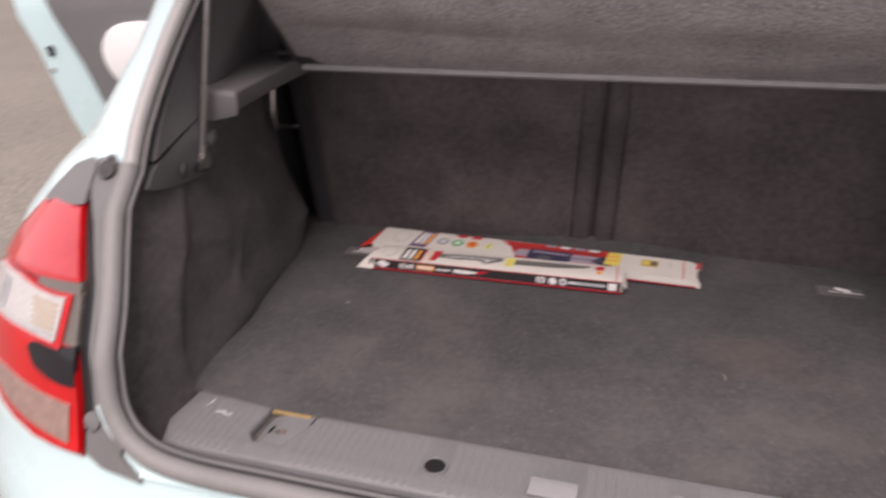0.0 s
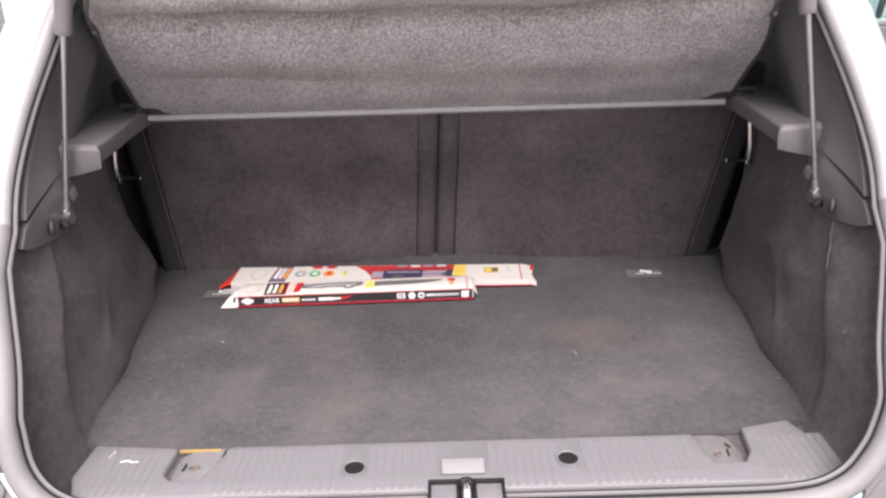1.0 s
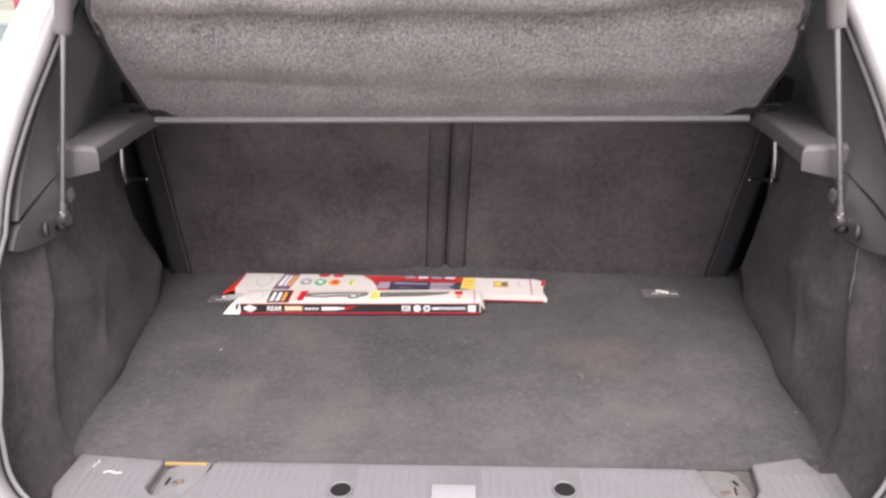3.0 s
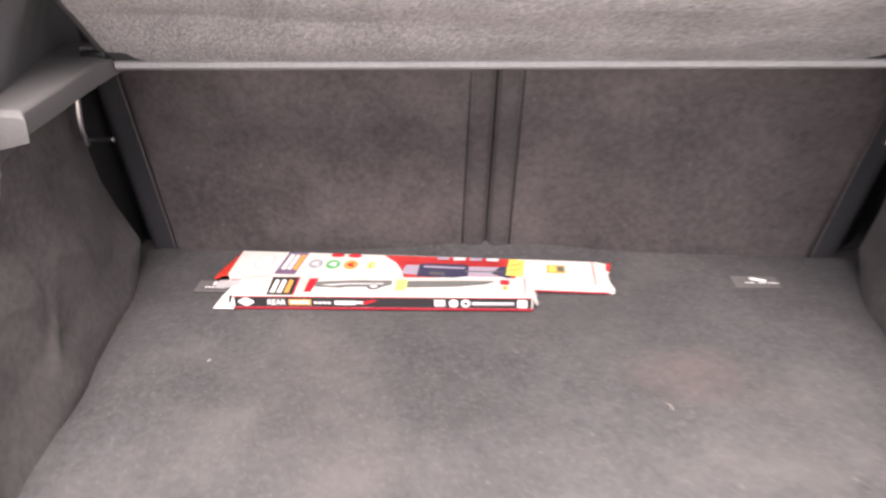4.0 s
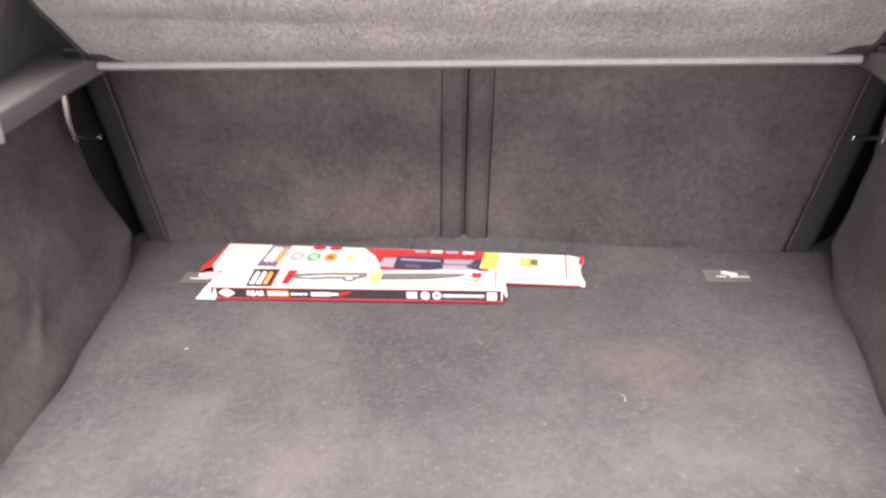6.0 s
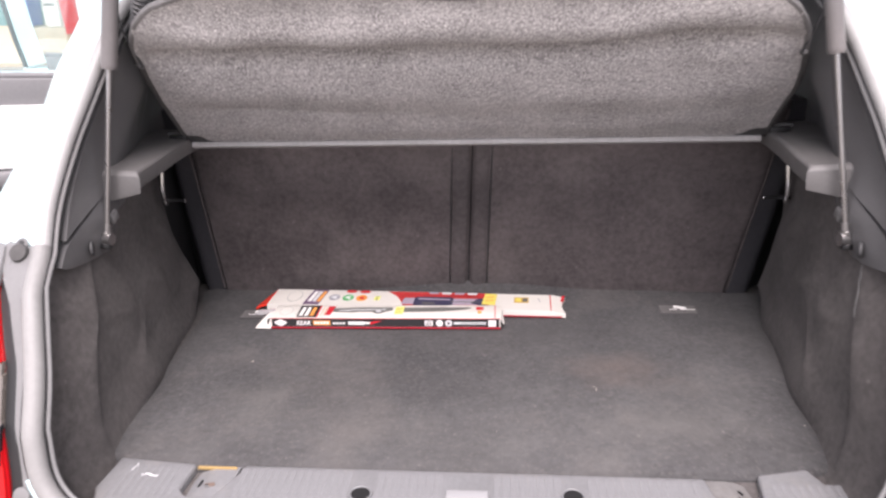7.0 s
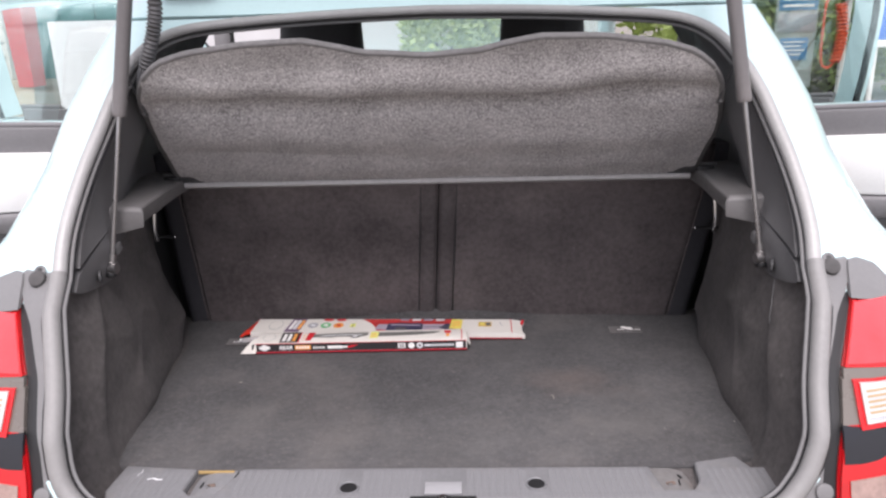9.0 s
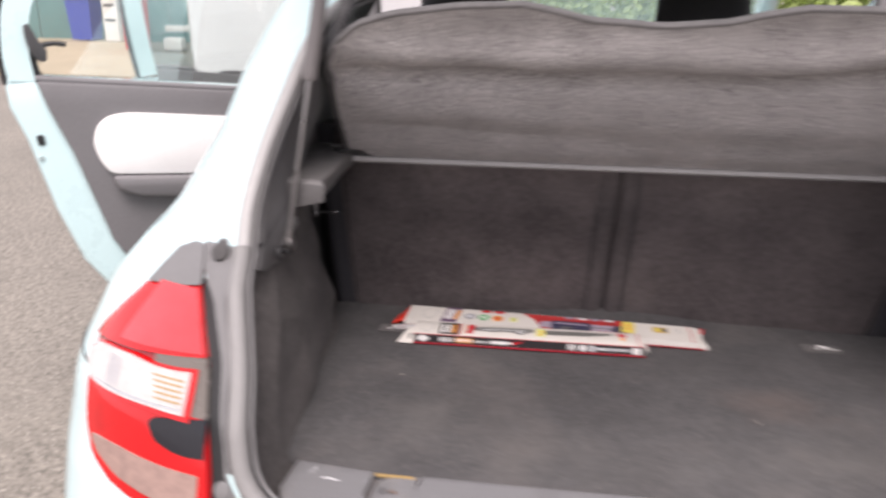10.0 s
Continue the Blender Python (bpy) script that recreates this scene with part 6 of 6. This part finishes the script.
def bin_thing(name, x, y, w, d, h, mat, label):
    b = empty(name, (x, y, 0.09), label, "bin")
    rows = [[(x + s * w * f * a, y + c * d * f * a2, 0.09 + z) for s, c, a, a2 in ((-.5, -.5, 1, 1), (.5, -.5, 1, 1), (.5, .5, 1, 1), (-.5, .5, 1, 1))] for z, f in ((0.0, 0.82), (h * 0.5, 0.92), (h * 0.93, 1.0))]
    part("bin_body", bm_grid(rows, close_v=True), mat, b)
    part("bin_lid", bm_box((x, y, 0.09 + h * 0.96), (w * 1.06, d * 1.08, h * 0.07), 0.02), mat, b)


bin_thing("wheeled_bin", -9.76, 16.3, 0.42, 0.6, 1.95, BIN_RED, "tall red plastic wheeled bin on the tan paving")
bin_thing("wheeled_bin", -12.95, 19.3, 0.70, 0.6, 1.12, BIN_BLUE, "blue plastic wheeled bin on the tan paving")
post = empty("bollard", (-12.0, 19.1, 0.05), "white square post with dark bands", "post")
part("bollard_post", bm_box((-12.0, 19.1, 1.1), (0.44, 0.30, 2.1), 0.05), POST, post)
for z in (0.62, 1.0):
    part("bollard_band", bm_box((-12.0, 19.1, z), (0.30, 0.32, 0.07), 0.01), DARKTRIM, post)
rail = empty("low_barrier", (-9.0, 17.0, 0.0), "low white barrier rail on posts", "barrier")
part("barrier_rail", bm_box((-8.75, 17.0, 0.52), (1.30, 0.12, 0.14), 0.02), POST, rail)
part("barrier_base", bm_box((-9.2, 17.0, 0.16), (0.45, 0.3, 0.30), 0.03), POST, rail)
for x in (-8.2, -8.75):
    part("barrier_leg", bm_tube([(x, 17.0, 0.0), (x, 17.0, 1.25)], 0.05, 10), POST, rail)

# hedge and trees ahead and on the other side
def foliage(name, boxes, count, size, seed, label, category, kind=""):
    rnd = random.Random(seed)
    verts, faces = [], []
    for k in range(count):
        cx, cy, cz, rx, ry, rz = boxes[k % len(boxes)]
        while True:
            p = Vector((rnd.uniform(-1, 1), rnd.uniform(-1, 1), rnd.uniform(-1, 1)))
            if 0.35 < p.length < 1.0 + 0.15 * rnd.random():
                break
        c = Vector((cx + p.x * rx, cy + p.y * ry, max(0.02, cz + p.z * rz)))
        a = Vector((rnd.gauss(0, 1), rnd.gauss(0, 1), rnd.gauss(0, 0.6))).normalized()
        b = a.cross(Vector((rnd.gauss(0, 1), rnd.gauss(0, 1), rnd.gauss(0, 1)))).normalized()
        s = size * rnd.uniform(0.6, 1.4)
        i = len(verts)
        verts += [c - a * s, c + b * s * 0.45, c + a * s, c - b * s * 0.45]
        faces.append((i, i + 1, i + 2, i + 3))
    me = bpy.data.meshes.new(name)
    me.from_pydata([tuple(v) for v in verts], [], faces)
    me.materials.append(LEAF)
    return me


# leaves let some light through
ln = LEAF.node_tree
thin, blend = ln.nodes.new("ShaderNodeBsdfTranslucent"), ln.nodes.new("ShaderNodeMixShader")
blend.inputs["Fac"].default_value = 0.35
thin.inputs["Color"].default_value = (0.30, 0.42, 0.08, 1)
ln.links.new(ln.nodes["Principled BSDF"].outputs["BSDF"], blend.inputs[1])
ln.links.new(thin.outputs["BSDF"], blend.inputs[2])
ln.links.new(blend.outputs["Shader"], ln.nodes["Material Output"].inputs["Surface"])


def bush(boxes, count, size, seed, label):
    b = empty("bush", (boxes[0][0], boxes[0][1], 0), label, "bush", "bushes round the yard")
    crown = new("crown", foliage("crown", boxes, count, size, seed, "", ""))
    crown.parent = b
    crown.matrix_parent_inverse = Matrix.Translation(-b.location)
    bits = []
    for cx, cy, cz, rx, ry, rz in boxes:
        for k in range(3):
            bits.append(bm_tube(smooth_line([(cx + 0.1 * k, cy, 0.0), (cx + 0.15 * (k - 1), cy + 0.05, cz * 0.6), (cx + rx * 0.5 * (k - 1), cy + 0.1 * k, cz + rz * 0.5)], 4), lambda t: 0.05 * (1 - 0.8 * t), 7))
    part("trunk", bm_join(*bits), TWIG, b)


bush([(-0.2 + 1.3 * k, 13.5 + 0.3 * (k % 2), 0.9 + 0.15 * (k % 3), 0.95, 0.7, 1.0) for k in range(2)], 6500, 0.085, 3, "yellow-green hedge beyond the bonnet")
bush([(4.4 + 1.4 * k, 12.0 - 0.5 * k, 1.2 + 0.2 * (k % 2), 1.1, 0.9, 1.3) for k in range(4)], 12000, 0.10, 5, "dense green bushes behind the notice board")
bush([(9.0 + 1.2 * k, 9.5 - 1.2 * k, 1.3, 1.1, 1.0, 1.4) for k in range(3)], 7000, 0.11, 8, "green bushes at the edge of the yard")
bush([(5.0, 15.5, 2.6, 2.2, 1.6, 2.2), (8.0, 14.5, 2.9, 2.2, 1.6, 2.4)], 8000, 0.15, 12, "tall green shrubs behind the hedge")

# notice board, coiled hose on its post, blue panel
board = empty("notice_board", (3.77, 8.2, 0), "grey notice board with blue printed panels", "sign")
part("board_sheet", bm_box((3.77, 8.2, 1.12), (0.46, 0.04, 1.30), 0.01), BOARD, board)
part("board_panel", bm_box((3.77, 8.174, 1.50), (0.42, 0.012, 0.36), 0.002), SIGN_BLUE, board)
part("board_panel", bm_box((3.76, 8.174, 0.90), (0.31, 0.012, 0.24), 0.002), SIGN_BLUE, board)
part("board_picture", bm_box((3.77, 8.174, 1.19), (0.42, 0.012, 0.20), 0.002), INK_GREY, board)
for k in range(4):
    part("board_bar", bm_box((3.76 - 0.02 * (k % 2), 8.166, 0.98 - 0.045 * k), (0.25 - 0.05 * (k % 2), 0.004, 0.016)), INK_WHITE, board)
for k in range(2):
    part("board_bar", bm_box((3.77, 8.166, 1.37 + 0.07 * k), (0.34, 0.004, 0.03)), INK_WHITE, board)
for x in (3.62, 3.92):
    part("board_leg", bm_tube([(x, 8.22, 0), (x, 8.22, 0.6)], 0.03, 8), POST, board)
hose = empty("hose_post", (4.19, 8.1, 0), "post with a coiled orange air hose", "hose")
coil = [(4.16 + 0.05 * math.cos(a) + 0.04 * math.sin(a / 30), 8.0 + 0.05 * math.sin(a), 0.76 + 0.62 * a / 100) for a in np.linspace(0, 100, 330)]
part("coiled_hose", bm_tube(coil, 0.014, 6), HOSE, hose)
part("hose_loop", bm_tube(smooth_line([(4.16, 8.0, 0.77), (4.08, 8.0, 0.70), (4.00, 8.0, 0.80), (3.99, 8.0, 1.3), (4.02, 8.02, 1.42), (4.12, 8.03, 1.44)], 6), 0.014, 7), HOSE, hose)
part("hose_stand", bm_box((4.29, 8.12, 0.80), (0.06, 0.06, 1.60), 0.015), POST, hose)
part("stand_bracket", bm_box((4.18, 8.06, 1.45), (0.22, 0.08, 0.05), 0.01), DARKTRIM, hose)
panel = empty("blue_panel", (5.05, 8.3, 0), "blue and white advertising panel on legs", "sign")
part("panel_sheet", bm_box((5.05, 8.3, 1.35), (0.9, 0.05, 0.75), 0.01), PANEL_BLUE, panel)
part("panel_strip", bm_box((5.05, 8.29, 0.93), (0.9, 0.05, 0.08), 0.01), POST, panel)
for x in (4.75, 5.35):
    part("panel_leg", bm_tube([(x, 8.32, 0), (x, 8.32, 0.98)], 0.03, 8), POST, panel)
